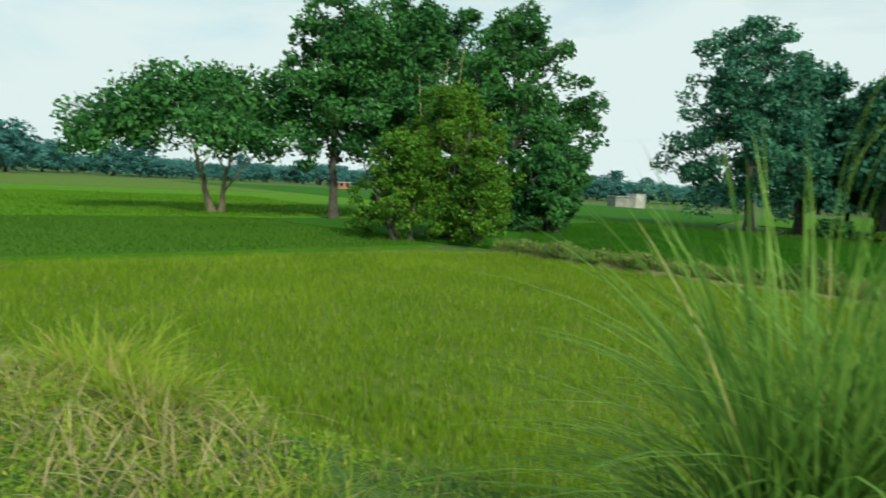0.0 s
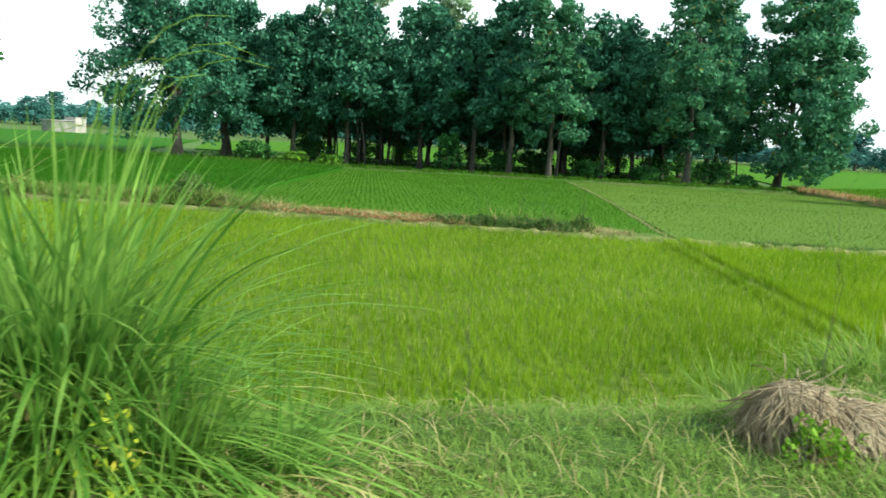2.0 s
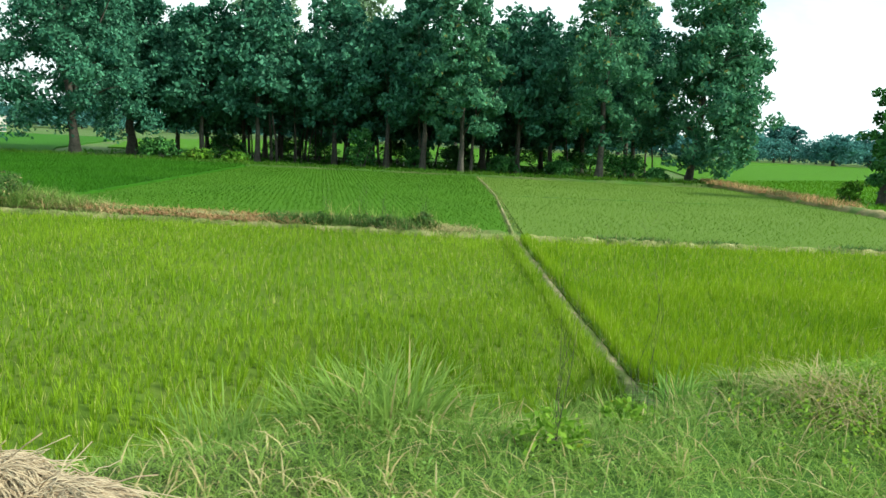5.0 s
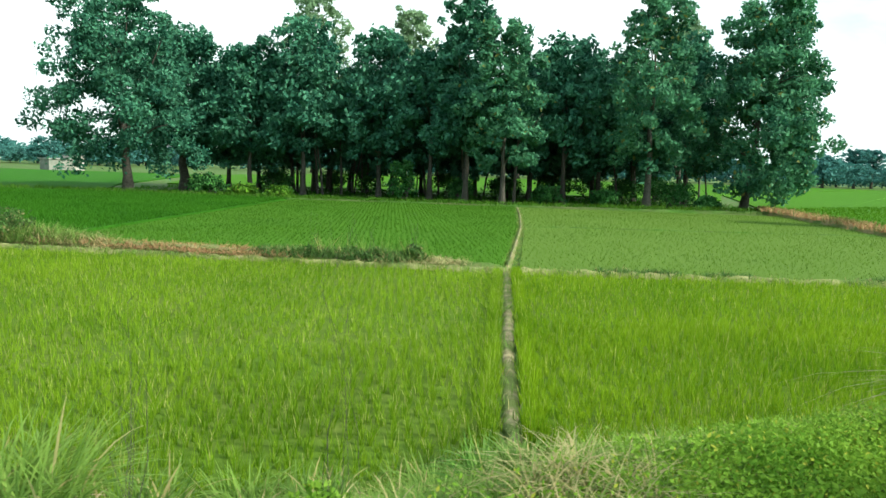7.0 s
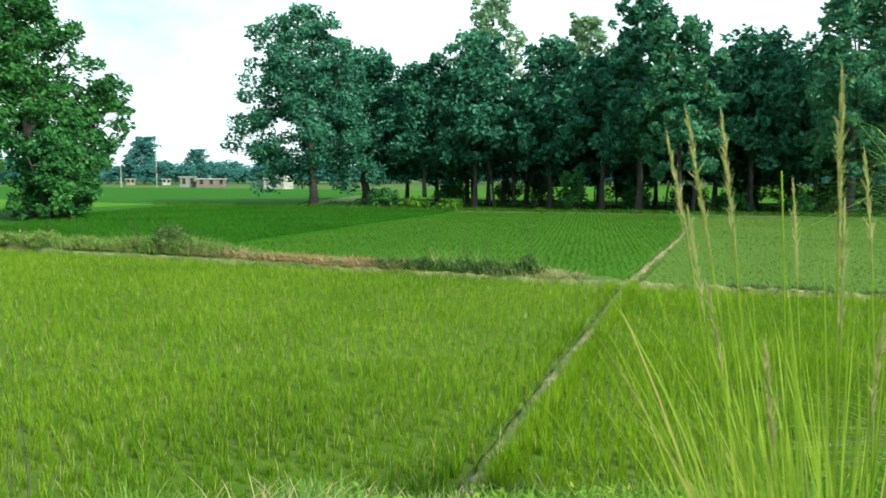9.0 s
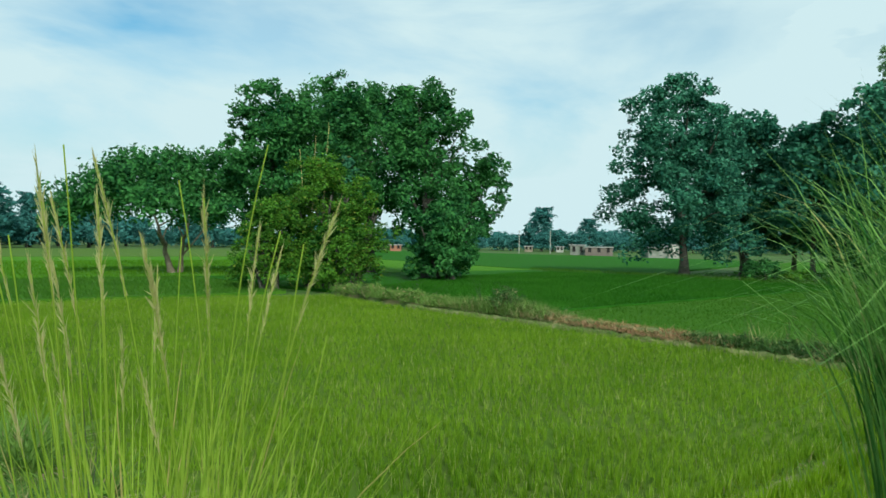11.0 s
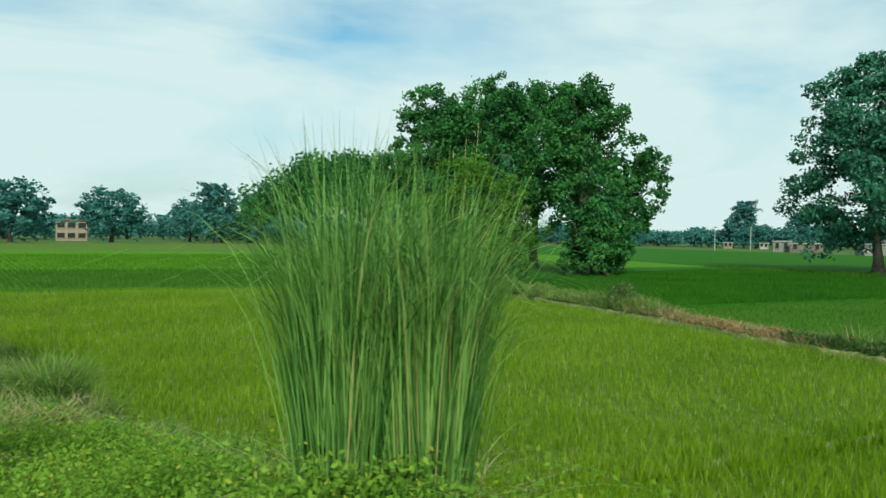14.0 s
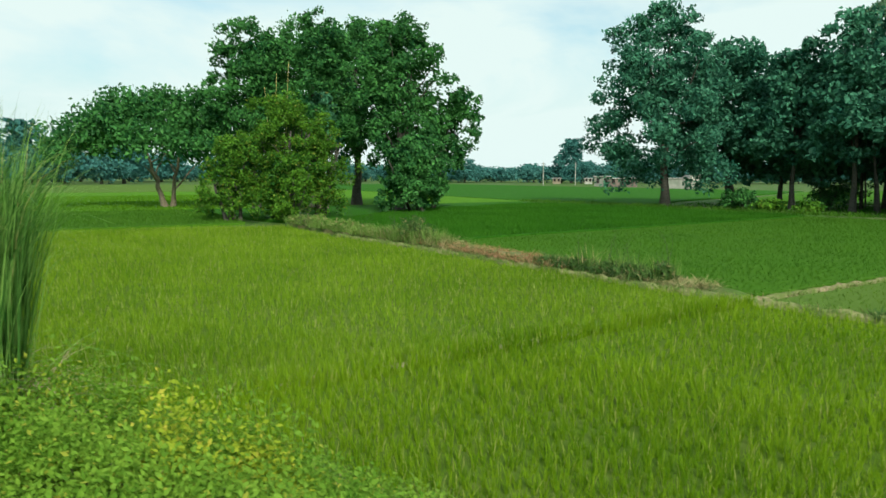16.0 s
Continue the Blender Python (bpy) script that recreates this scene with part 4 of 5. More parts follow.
def house(label, x, y, turn, w, d, storey, floors, wall, openings, roof=M_ROOF, over=0.4, half=0.55):
    h = new("house")
    h.matrix_basis = pose(x, y, 0, 0, 0, turn)
    tagged(h, label, "house", "far houses")
    tall = storey * floors
    part("wall", [(-w / 2, -d / 2, 0, w / 2, d / 2, tall)], wall, h, bevel=0.05)
    part("roof", [(-w / 2 - over, -d / 2 - over, tall, w / 2 + over, d / 2 + over, tall + 0.25)], roof, h, bevel=0.04)
    for f in range(floors):
        for k in range(openings):
            cx = -w / 2 + w * (k + 0.5) / openings
            z = f * storey + 0.9
            win = part("window", [(cx - half, -d / 2 - 0.05, z, cx + half, -d / 2 + 0.1, z + 1.4)], M_DARK, h)
            part("sill", [(cx - half - 0.15, -d / 2 - 0.2, z - 0.12, cx + half + 0.15, -d / 2 - 0.06, z)], wall, win)
    return h


house("tan two-storey house with open verandas among far trees", -220, -1.6, 88, 8, 6, 2.9, 2, M_WALL_TAN, 3, M_BRICK, 0.5, 0.95)
shed = new("house")
shed.matrix_basis = pose(-79.6, 145.3, 0, 0, 0, 58)
tagged(shed, "long pale single-storey building with a cream gable across the fields", "house", "far houses")
part("wall", [(-3.6, -1.9, 0, 1.1, 1.9, 2.3)], M_WALL_GREY, shed, bevel=0.04)
part("gable_wall", [(1.1, -2.0, 0, 3.4, 2.0, 3.0)], M_WALL, shed, "cream plastered end wall", bevel=0.04)
part("roof", [(-3.8, -2.2, 2.3, 1.08, 2.2, 2.46)], M_ROOF, shed, bevel=0.03)
part("roof", [(1.0, -2.2, 3.0, 3.5, 2.2, 3.14)], M_ROOF, shed, bevel=0.03)
house("long low brown brick house among far trees", -110.4, 163.4, 37, 7.2, 6, 2.1, 1, M_BRICK_FAR, 3, M_ROOF, 0.3, 0.4)
house("small grey flat-roofed house beside far trees", -119.0, 165.0, 38, 4, 5, 2.6, 1, M_WALL_GREY, 2, M_ROOF, 0.3, 0.4)
for k, (b, f, w, m) in enumerate([(43.6, 268, 2.8, M_WALL_TAN), (41.2, 268, 2.6, M_WALL), (54.0, 225, 3.4, M_BRICK)]):
    a = radians(b)
    house("small low village house on the far edge of the fields", 14 - f * math.sin(a), 6 + f * math.cos(a), b, w, 4, 1.9, 1, m, 2, M_ROOF, 0.4, 0.4)
for k, (b, f) in enumerate([(44.4, 210), (42.0, 220)]):
    a = radians(b)
    p = new("utility_pole")
    p.matrix_basis = pose(14 - f * math.sin(a), 6 + f * math.cos(a), 0, 0, 0, b)
    tagged(p, "pale concrete utility pole far across the fields", "utility pole", "utility poles")
    part("pole", [(-0.09, -0.09, 0, 0.09, 0.09, 6.8)], M_WALL, p, bevel=0.03)
    part("cross_arm", [(-0.6, -0.05, 6.2, 0.6, 0.05, 6.32)], M_BARK, p)


# ---- the verge: grass, weeds, straw ----
def verge_points(rng, n, x0, x1, d0, d1):
    x = rng.uniform(x0, x1, n)
    return np.stack([x, edge(x) - rng.uniform(d0, d1, n)], 1)


rv = np.random.default_rng(100)
tufts("verge_grass", "short soft green grass on the track's bank", verge_points(rv, 10000, -14, 20, -0.25, 4.2), -0.01, M_GRASS, 6, 0.16, 0.009, 1.3, 101, 0.05, 2, 0.8)
tufts("verge_grass", "longer green grass at the foot of the bank", verge_points(rv, 900, -14, 20, -0.3, 0.9), -0.01, M_GRASS, 8, 0.25, 0.012, 1.0, 102, 0.06, 3, 0.5)
tufts("dry_grass", "dry straw-coloured grass on the bank", np.concatenate([rv.normal((9.75, 7.5), (0.35, 0.25), (40, 2)), rv.normal((9.2, 8.6), (0.25, 0.5), (40, 2)), rv.normal((2.95, 3.75), (0.28, 0.2), (60, 2)), rv.normal((6.4, 4.9), (0.5, 0.3), (50, 2)), verge_points(rv, 70, 2.5, 12, 1.5, 4.0)]), 0.0, M_DRYVERGE, 8, 0.20, 0.010, 1.7, 103, 0.07, 3, 1.0)


def weeds(name, label, pts, tall, leaf, per, mat, seed):
    """Leafy ground cover: leaves scattered on short shoots."""
    rng = np.random.default_rng(seed)
    i = np.repeat(np.arange(len(pts)), per)
    rim = 0.45 + 0.55 * smooth((edge(pts[:, 0]) - pts[:, 1] - 1.8) / 1.2)
    h = np.repeat(tall * rim * rng.uniform(0.4, 1.15, len(pts)), per)
    s = rng.uniform(0.15, 1, len(i))
    p = pts[i] + rng.normal(0, 0.045, (len(i), 2)) * (0.5 + s)[:, None]
    z = height(p[:, 0], p[:, 1]) + h * s
    v, f = leaves(rng, np.concatenate([p, z[:, None]], 1), leaf, leaf * 0.50, 0.0)
    return tagged(new(name, build_mesh(name, v, f, mat)), label, "weeds", kind="stuff")


weeds("weeds", "low broad-leaved green weeds covering the bank", verge_points(rv, 3000, 12.5, 20, 1.9, 4.4), 0.27, 0.033, 17, M_WEED, 111)
weeds("weeds", "tall leafy weeds round the foot of the big grass clump", np.concatenate([rv.normal((12.85, 7.95), (0.28, 0.40), (420, 2)), rv.normal((12.62, 8.15), (0.10, 0.36), (160, 2))]), 0.50, 0.036, 22, M_WEED, 115)
tufts("verge_grass", "soft pale green grass on the bank", verge_points(rv, 700, 9.4, 12.2, 0.3, 3.0), -0.01, M_GRASS_PALE, 8, 0.20, 0.009, 1.2, 116, 0.06, 3, 0.6)
weeds("weeds", "lush leafy green weeds on the bank", verge_points(rv, 2200, 12.7, 17.5, 2.7, 4.7), 0.30, 0.036, 17, M_WEED, 117)
weeds("weeds", "tall yellow-green leafy weeds before the grass clumps", np.concatenate([rv.normal((1.30, 3.05), (0.22, 0.12), (150, 2)), rv.normal((0.55, 2.95), (0.28, 0.12), (40, 2)), rv.normal((1.95, 3.15), (0.2, 0.1), (22, 2))]), 0.52, 0.034, 20, M_WEED, 118)
weeds("weeds", "fresh leafy green weeds round the plumed grass", verge_points(rv, 2400, 10.6, 13.2, 1.9, 5.0), 0.17, 0.025, 16, M_WEED, 119)
weeds("weeds", "tall fresh leafy weeds along the track's shoulder", verge_points(rv, 1900, 11.5, 14.2, 3.0, 4.7), 0.42, 0.030, 18, M_WEED, 120)
tufts("dry_grass", "yellowed dry grass tangled with weeds beside the track", np.concatenate([rv.normal((-3.5, 2.5), (0.9, 0.32), (130, 2)), rv.normal((-5.6, 2.3), (0.8, 0.35), (60, 2))]), 0.0, M_DRYVERGE, 8, 0.34, 0.010, 1.5, 121, 0.09, 4, 0.9)
tufts("verge_grass", "yellow-green grass beside the track", np.concatenate([rv.normal((-3.6, 2.6), (1.0, 0.35), (260, 2)), rv.normal((-5.8, 2.3), (0.9, 0.4), (160, 2))]), 0.0, M_TALL_YEL, 8, 0.27, 0.010, 1.4, 122, 0.09, 4, 0.8)
weeds("weeds", "small-leaved green weeds on the bank", verge_points(rv, 800, 3.0, 10.8, 0.3, 4.4), 0.08, 0.022, 12, M_WEED_PALE, 112)
tufts("verge_grass", "fine soft mat of pale green grass on the bank", verge_points(rv, 9000, 2.4, 12.0, -0.1, 4.6), -0.01, M_GRASS_PALE, 7, 0.13, 0.006, 1.7, 123, 0.05, 3, 0.9)
tufts("dry_grass", "flattened straw-coloured blades on the bank", verge_points(rv, 150, 2.4, 9.6, 0.8, 4.4), 0.02, M_DRYVERGE, 3, 0.26, 0.006, 2.2, 124, 0.08, 4, 1.2)
weeds("weeds", "yellowing leafy weeds beside the track", verge_points(rv, 1500, -9, -0.6, 1.2, 4.4), 0.22, 0.032, 14, M_WEED_YEL, 113)
weeds("weeds", "lush bright green weeds before the big grass clump", rv.normal((12.35, 6.95), (0.55, 0.45), (1100, 2)), 0.26, 0.030, 18, M_WEED, 126)
weeds("weeds", "small leafy weeds among the grass of the bank", np.concatenate([verge_points(rv, 900, 9.9, 11.4, 2.9, 4.3), rv.normal((10.7, 7.25), (0.5, 0.45), (600, 2)), rv.normal((9.9, 6.2), (0.45, 0.3), (420, 2))]), 0.20, 0.030, 15, M_WEED, 127)
weeds("weeds", "leafy green weeds spilling towards the rice", verge_points(rv, 1300, 12.3, 14.4, 1.1, 2.5), 0.80, 0.034, 18, M_WEED, 128)
weeds("weeds", "low green weeds before the tall grass", verge_points(rv, 160, -0.6, 3.0, 1.6, 4.4), 0.14, 0.028, 12, M_WEED, 125)
weeds("weeds", "patches of yellowing weeds on the bank", np.concatenate([rv.normal((14.10, 9.50), (0.13, 0.09), (90, 2)), rv.normal((12.62, 8.85), (0.12, 0.10), (70, 2)), rv.normal((14.1, 9.1), (0.2, 0.12), (45, 2)), rv.normal((1.35, 3.2), (0.15, 0.1), (12, 2)), rv.normal((2.5, 3.2), (0.1, 0.08), (4, 2))]), 0.60, 0.036, 24, M_WEED_GOLD, 114)


def grass_clump(label, at, n, r, tall, wide, bend, lean, mat, seed, name="tall_grass_clump", group="tall grass clumps", stalks=0, stalk_tall=1.9, power=2.0, skirt=0, stalk_r=0.0026, even=0.55):
    """A dense bunch of long arching blades, some with flower stalks above."""
    rng = np.random.default_rng(seed)
    g = new(name)
    z0 = float(height(np.array([at[0]]), np.array([at[1]]))[0]) - 0.03
    g.matrix_basis = pose(at[0], at[1], z0)
    tagged(g, label, "grass clump", group)
    rad = r * np.sqrt(rng.random(n))
    a = rng.uniform(0, 6.283, n)
    roots = np.stack([rad * np.cos(a), rad * np.sin(a), 0 * a], 1)
    head = a + rng.normal(0, 1.0, n)
    out = lean * (0.15 + 1.25 * rad / r) * rng.uniform(0.5, 1.4, n)
    v, f = blades(rng, roots, tall * (even + (1.05 - even) * rng.random(n) ** 0.6), wide * rng.uniform(0.6, 1.3, n), bend * np.where(rng.random(n) < 0.72, rng.uniform(0.9, 2.1, n), rng.uniform(0.05, 0.7, n)), out, 13 if power > 6 else 10 if power > 2 else 6, power, head)
    child("blade_tuft", build_mesh("blade_tuft", v, f, mat), g)
    k = n // 5
    v, f = blades(rng, roots[:k] * 1.3, 0.4 * tall * rng.uniform(0.5, 1.1, k), wide, 1.8 * rng.uniform(0.5, 1.3, k), 0.5, 4)
    child("dry_base", build_mesh("dry_base", v, f, M_STRAW), g, "withered straw-coloured lower blades")
    if skirt:
        a = rng.uniform(0, 6.283, skirt)
        roots = np.stack([r * np.cos(a), r * np.sin(a), 0 * a], 1) * rng.uniform(0.5, 1.2, (skirt, 1))
        v, f = blades(rng, roots, 0.5 * tall * rng.uniform(0.6, 1.15, skirt), wide * 1.1, 1.3 * rng.uniform(0.6, 1.4, skirt), 0.55 * rng.uniform(0.5, 1.3, skirt), 8, 2.3)
        child("arching_tuft", build_mesh("arching_tuft", v, f, mat), g)
    for q in range(stalks):
        b = rng.uniform(0, 6.283)
        p = nod_path(r * rng.random() * np.array([math.cos(b), math.sin(b)]), stalk_tall * rng.uniform(0.75, 1.05), b, rng.uniform(0.02, 0.16), rng.uniform(0.5, 1.9), 0.66)
        v, f = tube(p, stalk_r * (1 - 0.5 * np.linspace(0, 1, 18)), 5)
        child("stalk", build_mesh("stalk", v, f, mat), g)
    return g


def nod_path(root, tall, heading, lean, droop, start=0.55, n=18):
    """A stalk that rises, leaning, and nods over at its tip."""
    t = np.linspace(0, 1, n)
    th = lean + droop * np.clip((t - start) / (1 - start), 0, 1) ** 1.7
    step = tall / (n - 1)
    out = np.r_[0, np.cumsum(np.sin(th))[:-1]] * step
    up = np.r_[0, np.cumsum(np.cos(th))[:-1]] * step
    return np.stack([root[0] + out * math.cos(heading), root[1] + out * math.sin(heading), up], 1)


def plume_mesh(rng, p, count, spread, hair, mat):
    """Fine seed hairs along the end of a stalk, pressed towards its tip."""
    k = rng.uniform(0, len(p) - 1.001, count)
    i = k.astype(int)
    w = (k - i)[:, None]
    c = p[i] * (1 - w) + p[i + 1] * w
    d = p[i + 1] - p[i]
    d /= np.linalg.norm(d, axis=1, keepdims=True)
    thick = np.sin(np.clip(k / (len(p) - 1), 0.06, 1) * np.pi * 0.93)[:, None]
    e = c + d * hair * rng.uniform(0.5, 1.2, (count, 1)) + rng.normal(0, spread, (count, 3)) * thick
    o = rng.normal(0, 0.0011, (count, 3))
    return build_mesh("plume", np.stack([c - o, c + o, e], 1).reshape(-1, 3), [np.arange(3 * count).reshape(count, 3)], mat)


def thatch_clump(label, at, n, r, tall, spill, stalks, seed, wide=0.0185, mat=M_TALL, sway=-0.3):
    """Thatch grass: upright blades that arch over at the tips, a low spill of bent ones, and nodding stalks."""
    rng = np.random.default_rng(seed)
    g = new("tall_grass_clump")
    g.matrix_basis = pose(at[0], at[1], float(height(np.array([at[0]]), np.array([at[1]]))[0]) - 0.03)
    tagged(g, label, "grass clump", "tall grass clumps")
    rad, a = r * np.sqrt(rng.random(n)), rng.uniform(0, 6.283, n)
    roots = np.stack([rad * np.cos(a), rad * np.sin(a), 0 * a], 1)
    head = np.where(rng.random(n) < 0.3, sway + rng.normal(0, 0.7, n), a + rng.normal(0, 0.6, n))
    long = rng.uniform(0.5, 1.05, n)
    v, f = blades(rng, roots, 0.90 * tall * long, wide * rng.uniform(0.6, 1.35, n), rng.uniform(0.35, 2.3, n) * (1.45 - 0.8 * long), (0.02 + 0.15 * rad / r) * rng.uniform(0.4, 1.3, n), 9, 2.0, head)
    child("blade_tuft", build_mesh("blade_tuft", v, f, mat), g)
    if spill:
        a = rng.uniform(0, 6.283, spill)
        roots = np.stack([np.cos(a), np.sin(a), 0 * a], 1) * r * rng.uniform(0.5, 1.25, (spill, 1))
        v, f = blades(rng, roots, 0.52 * tall * rng.uniform(0.6, 1.2, spill), wide * 1.15 * rng.uniform(0.7, 1.2, spill), rng.uniform(1.3, 2.3, spill), rng.uniform(0.25, 0.75, spill), 9, 2.0, a + rng.normal(0, 0.4, spill))
        child("arching_tuft", build_mesh("arching_tuft", v, f, mat), g)
    k = min(n // 8, len(roots))
    v, f = blades(rng, roots[:k], 0.35 * tall * rng.uniform(0.5, 1.1, k), wide, 1.8 * rng.uniform(0.5, 1.3, k), 0.5, 4)
    child("dry_base", build_mesh("dry_base", v, f, M_STRAW), g, "withered straw-coloured lower blades")
    for q in range(stalks):
        p = nod_path(rng.normal(0, r * 0.5, 2), tall * rng.uniform(0.95, 1.16), sway + rng.normal(0, 0.9), rng.uniform(0.02, 0.22), rng.uniform(1.1, 2.3), 0.62)
        v, f = tube(p, 0.0030 * (1 - 0.55 * np.linspace(0, 1, 18)), 5)
        st = child("stalk", build_mesh("stalk", v, f, mat), g)
        tagged(child("plume", plume_mesh(rng, p[13:], 60, 0.006, 0.035, M_GRASS_PALE), st, "thin nodding pale green seed head"), kind="stuff")
    return g


TALL = "tall clump of arching green thatch grass on the bank"
LOW = "low spilling clump of green thatch grass on the bank"
for k, (x, y, n, r, h, sp, st) in enumerate([(0.23, 3.72, 400, 0.24, 2.12, 170, 8), (0.7, 3.87, 360, 0.23, 1.98, 150, 7), (1.18, 4.02, 190, 0.2, 1.36, 120, 3), (1.58, 3.98, 270, 0.2, 1.53, 130, 5), (1.95, 3.87, 380, 0.22, 1.9, 190, 9)]):
    thatch_clump(TALL, (x, y), n, r, h, sp, st, 120 + k)
for k, (x, y, n, r, h, sp) in enumerate([(2.42, 3.64, 130, 0.18, 1.13, 150), (1.96, 3.48, 140, 0.2, 1.17, 160), (0.97, 3.52, 150, 0.2, 1.18, 140), (0.34, 3.41, 140, 0.18, 1.13, 140), (-0.07, 3.45, 110, 0.17, 0.93, 120), (2.78, 3.87, 60, 0.15, 0.8, 70), (1.42, 3.6, 120, 0.18, 1.12, 130)]):
    thatch_clump(LOW, (x, y), n, r, h, sp, 0, 130 + k, 0.0155)
for k, (x, y, n, h) in enumerate([(12.33, 8.03, 860, 2.06), (12.47, 8.40, 920, 2.02)]):
    grass_clump("big flaring clump of tall green thatch grass", (x, y), n, 0.18, h, 0.0086, 1.05, 0.11, M_TALL_VAR, 140 + 60 * k, stalks=9, stalk_tall=2.12, power=6.0, skirt=16, even=0.66, stalk_r=0.0019)


def plumed_clump(label, at, n, r, tall, stalks, stalk_tall, fan, seed):
    """Loose yellow-green bunch, its straight stalks fanning out to buff plumes."""
    rng = np.random.default_rng(seed)
    g = new("plumed_grass_clump")
    g.matrix_basis = pose(at[0], at[1], float(height(np.array([at[0]]), np.array([at[1]]))[0]) - 0.03)
    tagged(g, label, "grass clump", "plumed grass clumps")
    rad, a = r * np.sqrt(rng.random(n)), rng.uniform(0, 6.283, n)
    roots = np.stack([rad * np.cos(a), rad * np.sin(a), 0 * a], 1)
    v, f = blades(rng, roots, tall * rng.uniform(0.45, 1.1, n), 0.0075 * rng.uniform(0.6, 1.3, n), rng.uniform(0.05, 0.75, n), (0.02 + 0.5 * fan * rad / r) * rng.uniform(0.4, 1.4, n), 9, 2.0, a + rng.normal(0, 0.5, n))
    child("blade_tuft", build_mesh("blade_tuft", v, f, M_TALL_YEL), g)
    k = n // 5
    v, f = blades(rng, roots[:k] * 1.2, 0.45 * tall * rng.uniform(0.5, 1.1, k), 0.008, rng.uniform(0.8, 2.2, k), 0.5, 6)
    child("dry_base", build_mesh("dry_base", v, f, M_STRAW), g, "withered straw-coloured lower blades")
    for q in range(stalks):
        b = rng.uniform(0, 6.283)
        p = nod_path(r * rng.random() * np.array([math.cos(b), math.sin(b)]), stalk_tall * rng.uniform(0.72, 1.06), b, fan * rng.uniform(0.1, 1.0), rng.uniform(0.02, 0.22), 0.4)
        v, f = tube(p, 0.0024 * (1 - 0.4 * np.linspace(0, 1, 18)), 5)
        st = child("stalk", build_mesh("stalk", v, f, M_TALL_YEL), g)
        if q % 3 != 2:
            child("plume", plume_mesh(rng, p[14:], 150, 0.0075, 0.035, M_PLUME), st, "feathery buff seed plume")
    return g


PLUMED = "loose clump of yellow-green grass with buff seed plumes"
plumed_clump(PLUMED, (11.30, 5.94), 330, 0.15, 1.20, 24, 1.58, 0.22, 141)
plumed_clump(PLUMED, (11.40, 6.10), 150, 0.12, 1.10, 10, 1.62, 0.20, 143)
plumed_clump("small clump of yellow-green grass beside the plumed one", (11.27, 6.20), 170, 0.14, 0.75, 0, 1.2, 0.22, 142)
for k, (x, y, n, r, h, m) in enumerate([(7.2, 8.4, 110, 0.20, 0.5, M_GRASS_PALE), (7.6, 8.5, 90, 0.16, 0.42, M_GRASS), (6.72, 6.5, 260, 0.28, 0.62, M_GRASS_PALE), (6.35, 6.45, 150, 0.22, 0.5, M_GRASS_PALE), (7.1, 6.9, 120, 0.2, 0.42, M_GRASS), (8.6, 8.3, 70, 0.12, 0.42, M_GRASS_PALE), (8.0, 7.7, 80, 0.12, 0.36, M_GRASS), (5.7, 6.5, 150, 0.24, 0.6, M_GRASS_PALE), (9.2, 7.4, 90, 0.1, 0.3, M_GRASS), (-4.4, 2.9, 200, 0.3, 0.7, M_TALL_YEL), (-3.4, 2.8, 140, 0.25, 0.5, M_TALL_YEL), (9.0, 7.9, 130, 0.14, 0.42, M_TALL)]):
    grass_clump("small tuft of soft green grass at the field's edge", (x, y), int(n * 1.5), r, h, 0.015, 0.9, 0.30, m, 150 + k, "grass_tuft", "grass tufts")

# Heap of cut straw
rh = np.random.default_rng(160)
heap = new("straw_heap")
HX, HY = 5.45, 4.80
heap.matrix_basis = pose(HX, HY, float(height(np.array([HX]), np.array([HY]))[0]) - 0.03) @ Matrix.Diagonal((1.08, 1.05, 1.05, 1))
tagged(heap, "heap of cut dry brown straw lying on the bank", "straw heap")
MOUNDS = [((-0.12, 0.02), (0.24, 0.24, 0.30)), ((0.14, -0.03), (0.28, 0.22, 0.25)), ((0.40, -0.06), (0.34, 0.19, 0.12))]
for (mx, my), (ra, rb_, rc) in MOUNDS:
    bm = bmesh.new()
    bmesh.ops.create_icosphere(bm, subdivisions=4, radius=1)
    for v in bm.verts:
        k = 0.86 + 0.22 * noise.noise(v.co * 2.4 + Vector((mx * 9, 0, 0)))
        v.co = Vector((mx + v.co.x * ra * k, my + v.co.y * rb_ * k, max(-0.02, v.co.z * rc * k)))
    me = bpy.data.meshes.new("mound")
    bm.to_mesh(me)
    bm.free()
    me.materials.append(M_STRAW)
    child("mound", me, heap)
pieces = []
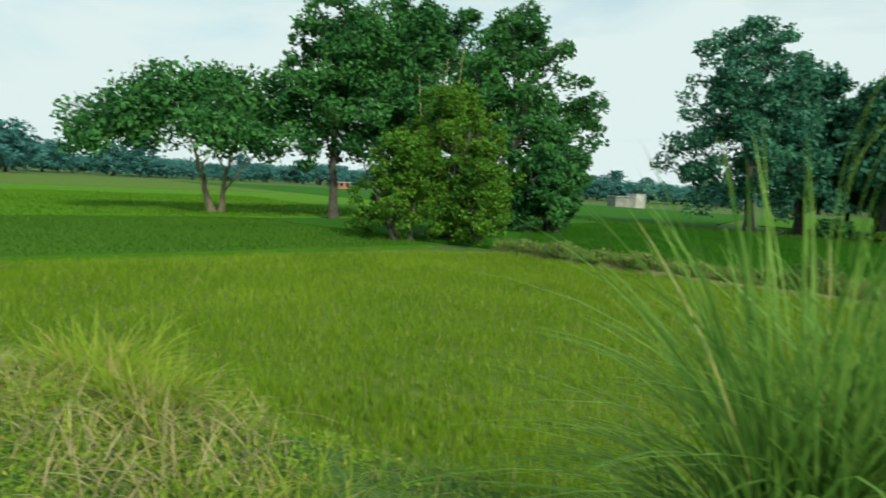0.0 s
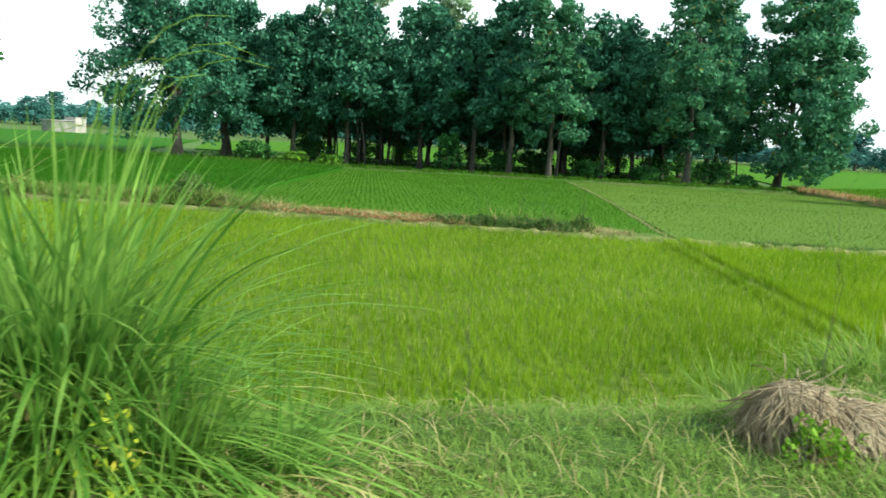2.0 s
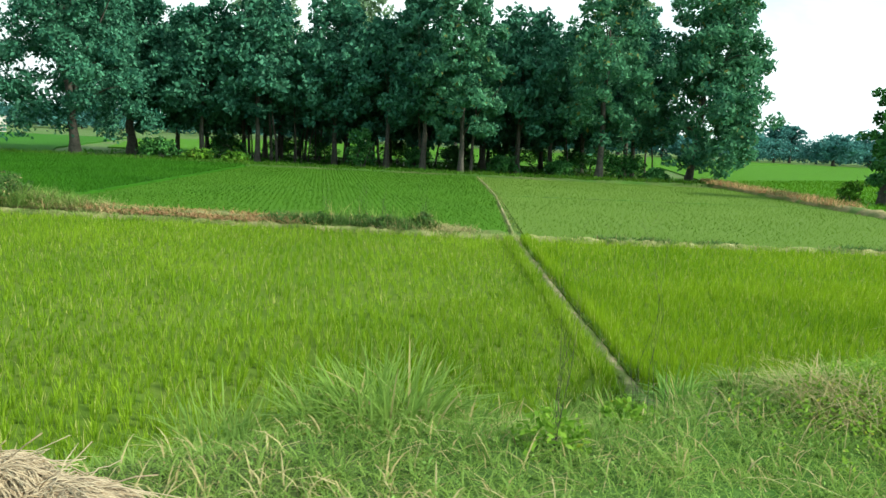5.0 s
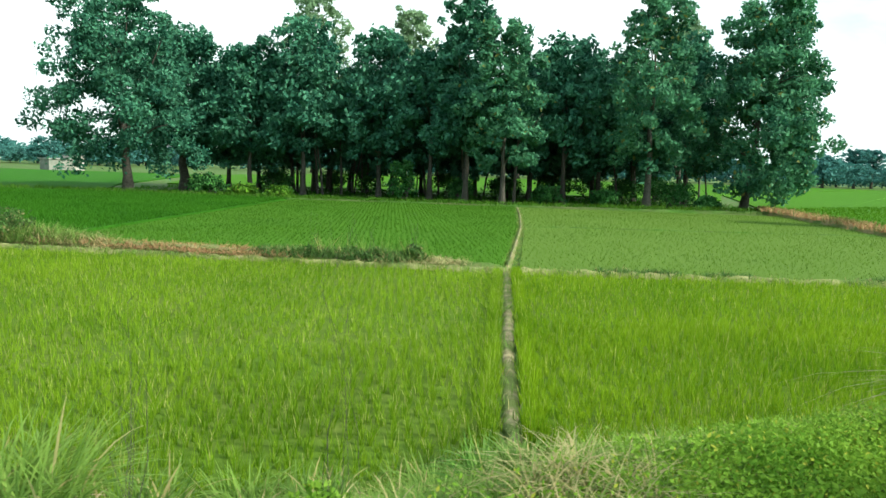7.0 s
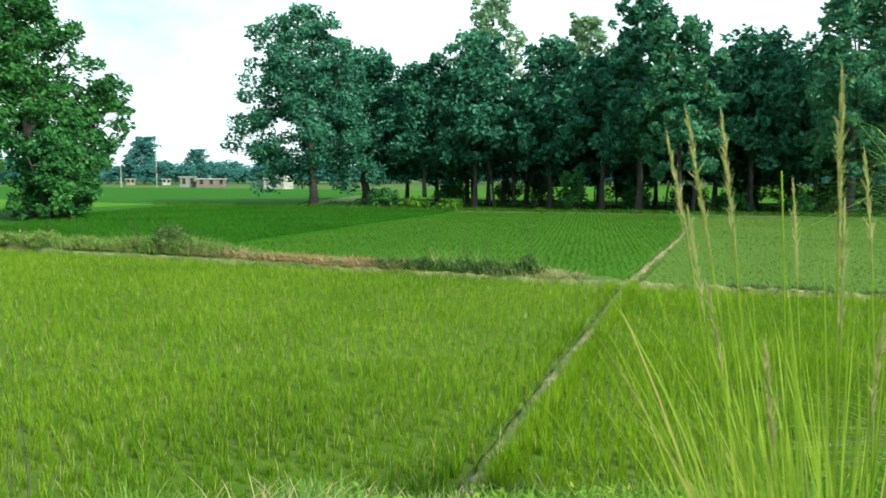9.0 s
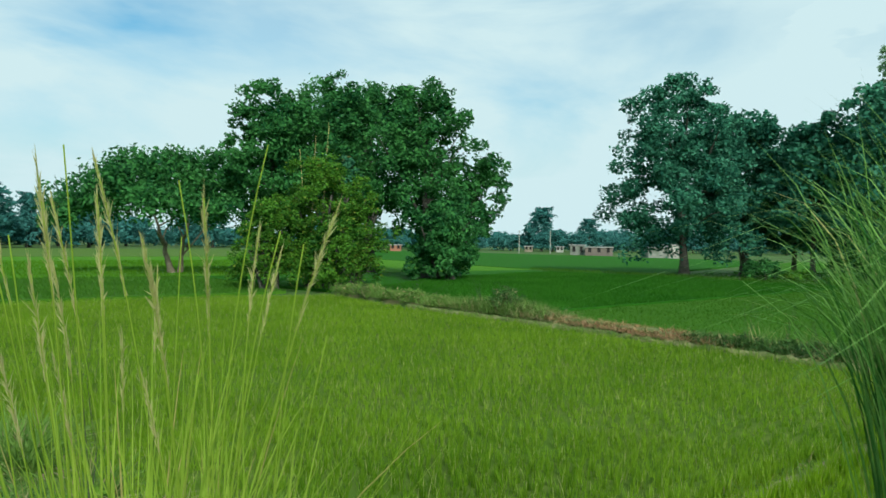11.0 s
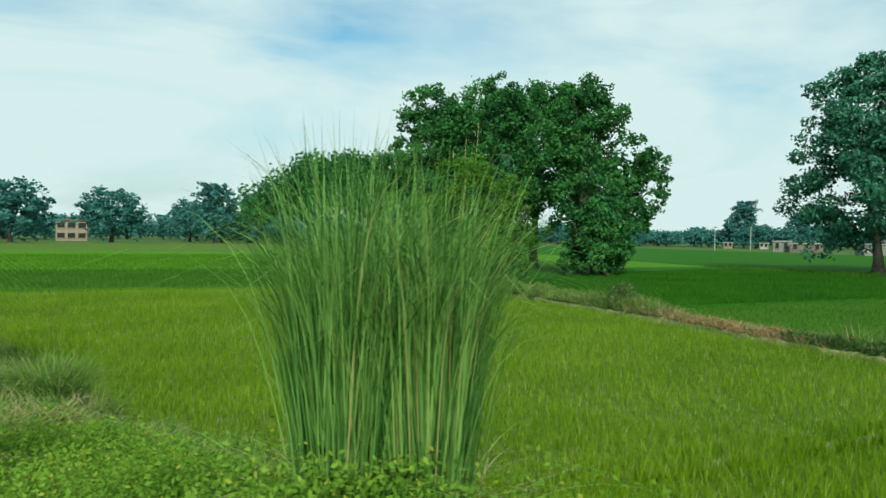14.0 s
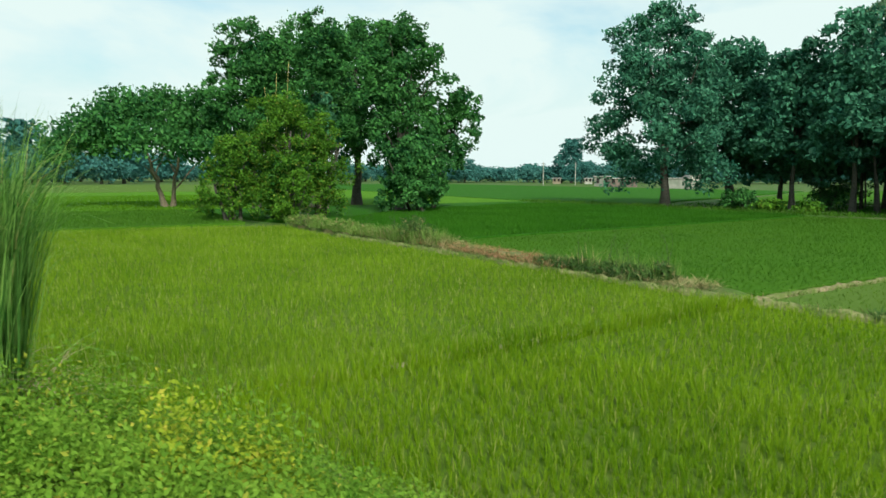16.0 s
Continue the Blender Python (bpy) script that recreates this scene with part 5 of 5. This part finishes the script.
for k in range(2100):
    (mx, my), rr = MOUNDS[int(rh.choice(3, p=[0.42, 0.28, 0.30]))]
    rr = np.array(rr)
    d = unit(rh, 1)[0]
    d[2] = abs(d[2])
    way = np.array([0.25 + 0.9 * d[0], 0.9 * d[1], -0.6]) + 0.45 * unit(rh, 1)[0]
    ln = rh.uniform(0.26, 0.55)
    s = np.linspace(-0.5, 0.5, 7)[:, None] * ln
    q = d * rr + way * s
    n = np.linalg.norm(q / rr, axis=1, keepdims=True)
    lift = 1.03 + 0.10 * rh.random() + 0.6 * (s / ln + 0.5) ** 3 * rh.random() ** 4
    p = q / n * lift + rh.normal(0, 0.006, q.shape)
    p[:, 2] = np.maximum(p[:, 2], 0.008 + 0.01 * rh.random())
    p[:, 0] += mx
    p[:, 1] += my
    pieces.append(tube(p, [rh.uniform(0.0018, 0.0034)] * 7, 3))
for k in range(260):
    a = rh.uniform(-2.6, 0.5)
    c = np.array([0.28 + 0.55 * math.cos(a) * rh.uniform(0.6, 1.1), -0.04 + 0.27 * math.sin(a) * rh.uniform(0.7, 1.2), 0.015])
    b = rh.normal(-0.15, 0.6)
    s = np.linspace(-0.5, 0.5, 6)[:, None] * rh.uniform(0.14, 0.36)
    p = c + np.array([math.cos(b), math.sin(b), 0.0]) * s + rh.normal(0, 0.008, (6, 3))
    p[:, 2] = np.maximum(p[:, 2], 0.008) + 0.03 * rh.random()
    pieces.append(tube(p, [0.003] * 6, 3))
v, f = join(pieces)
tagged(child("straw_layer", build_mesh("straw_layer", v, f, M_STRAW), heap), kind="stuff")

for x, y, r, h in [(5.30, 4.47, 0.23, 0.27), (3.6, 5.2, 0.16, 0.16), (4.6, 5.6, 0.14, 0.16), (7.6, 5.9, 0.3, 0.22), (8.2, 6.6, 0.25, 0.2)]:
    w = bush("small leafy green weed on the bank", (x, y), r, h, 260, 0.05, M_WEED, int(x * 100), 2, "bank weeds")
    w.matrix_basis = pose(x, y, float(height(np.array([x]), np.array([y]))[0]) - 0.02)

# Dead tangled shrub beside the path's end
shrub = new("dead_shrub")
shrub.matrix_basis = pose(9.50, 6.5, 1.12)
tagged(shrub, "dead brownish tangled shrub on the bank", "shrub")
n = 620
a = rh.uniform(0, 6.283, n)
roots = np.stack([np.cos(a), np.sin(a), 0 * a], 1) * 0.34 * np.sqrt(rh.random((n, 1)))
v, f = blades(rh, roots, 0.42 * rh.uniform(0.4, 1.2, n), 0.006, rh.uniform(0.8, 2.4, n), rh.uniform(0.1, 0.8, n), 6)
child("twig_tangle", build_mesh("twig_tangle", v, f, M_DRYVERGE), shrub)
q = unit(rh, 900)
q[:, 2] = np.abs(q[:, 2])
v, f = leaves(rh, q * np.array([0.40, 0.38, 0.20]) * rh.uniform(0.4, 1, (900, 1)), 0.03, 0.015)
child("foliage", build_mesh("foliage", v, f, M_WEED), shrub)
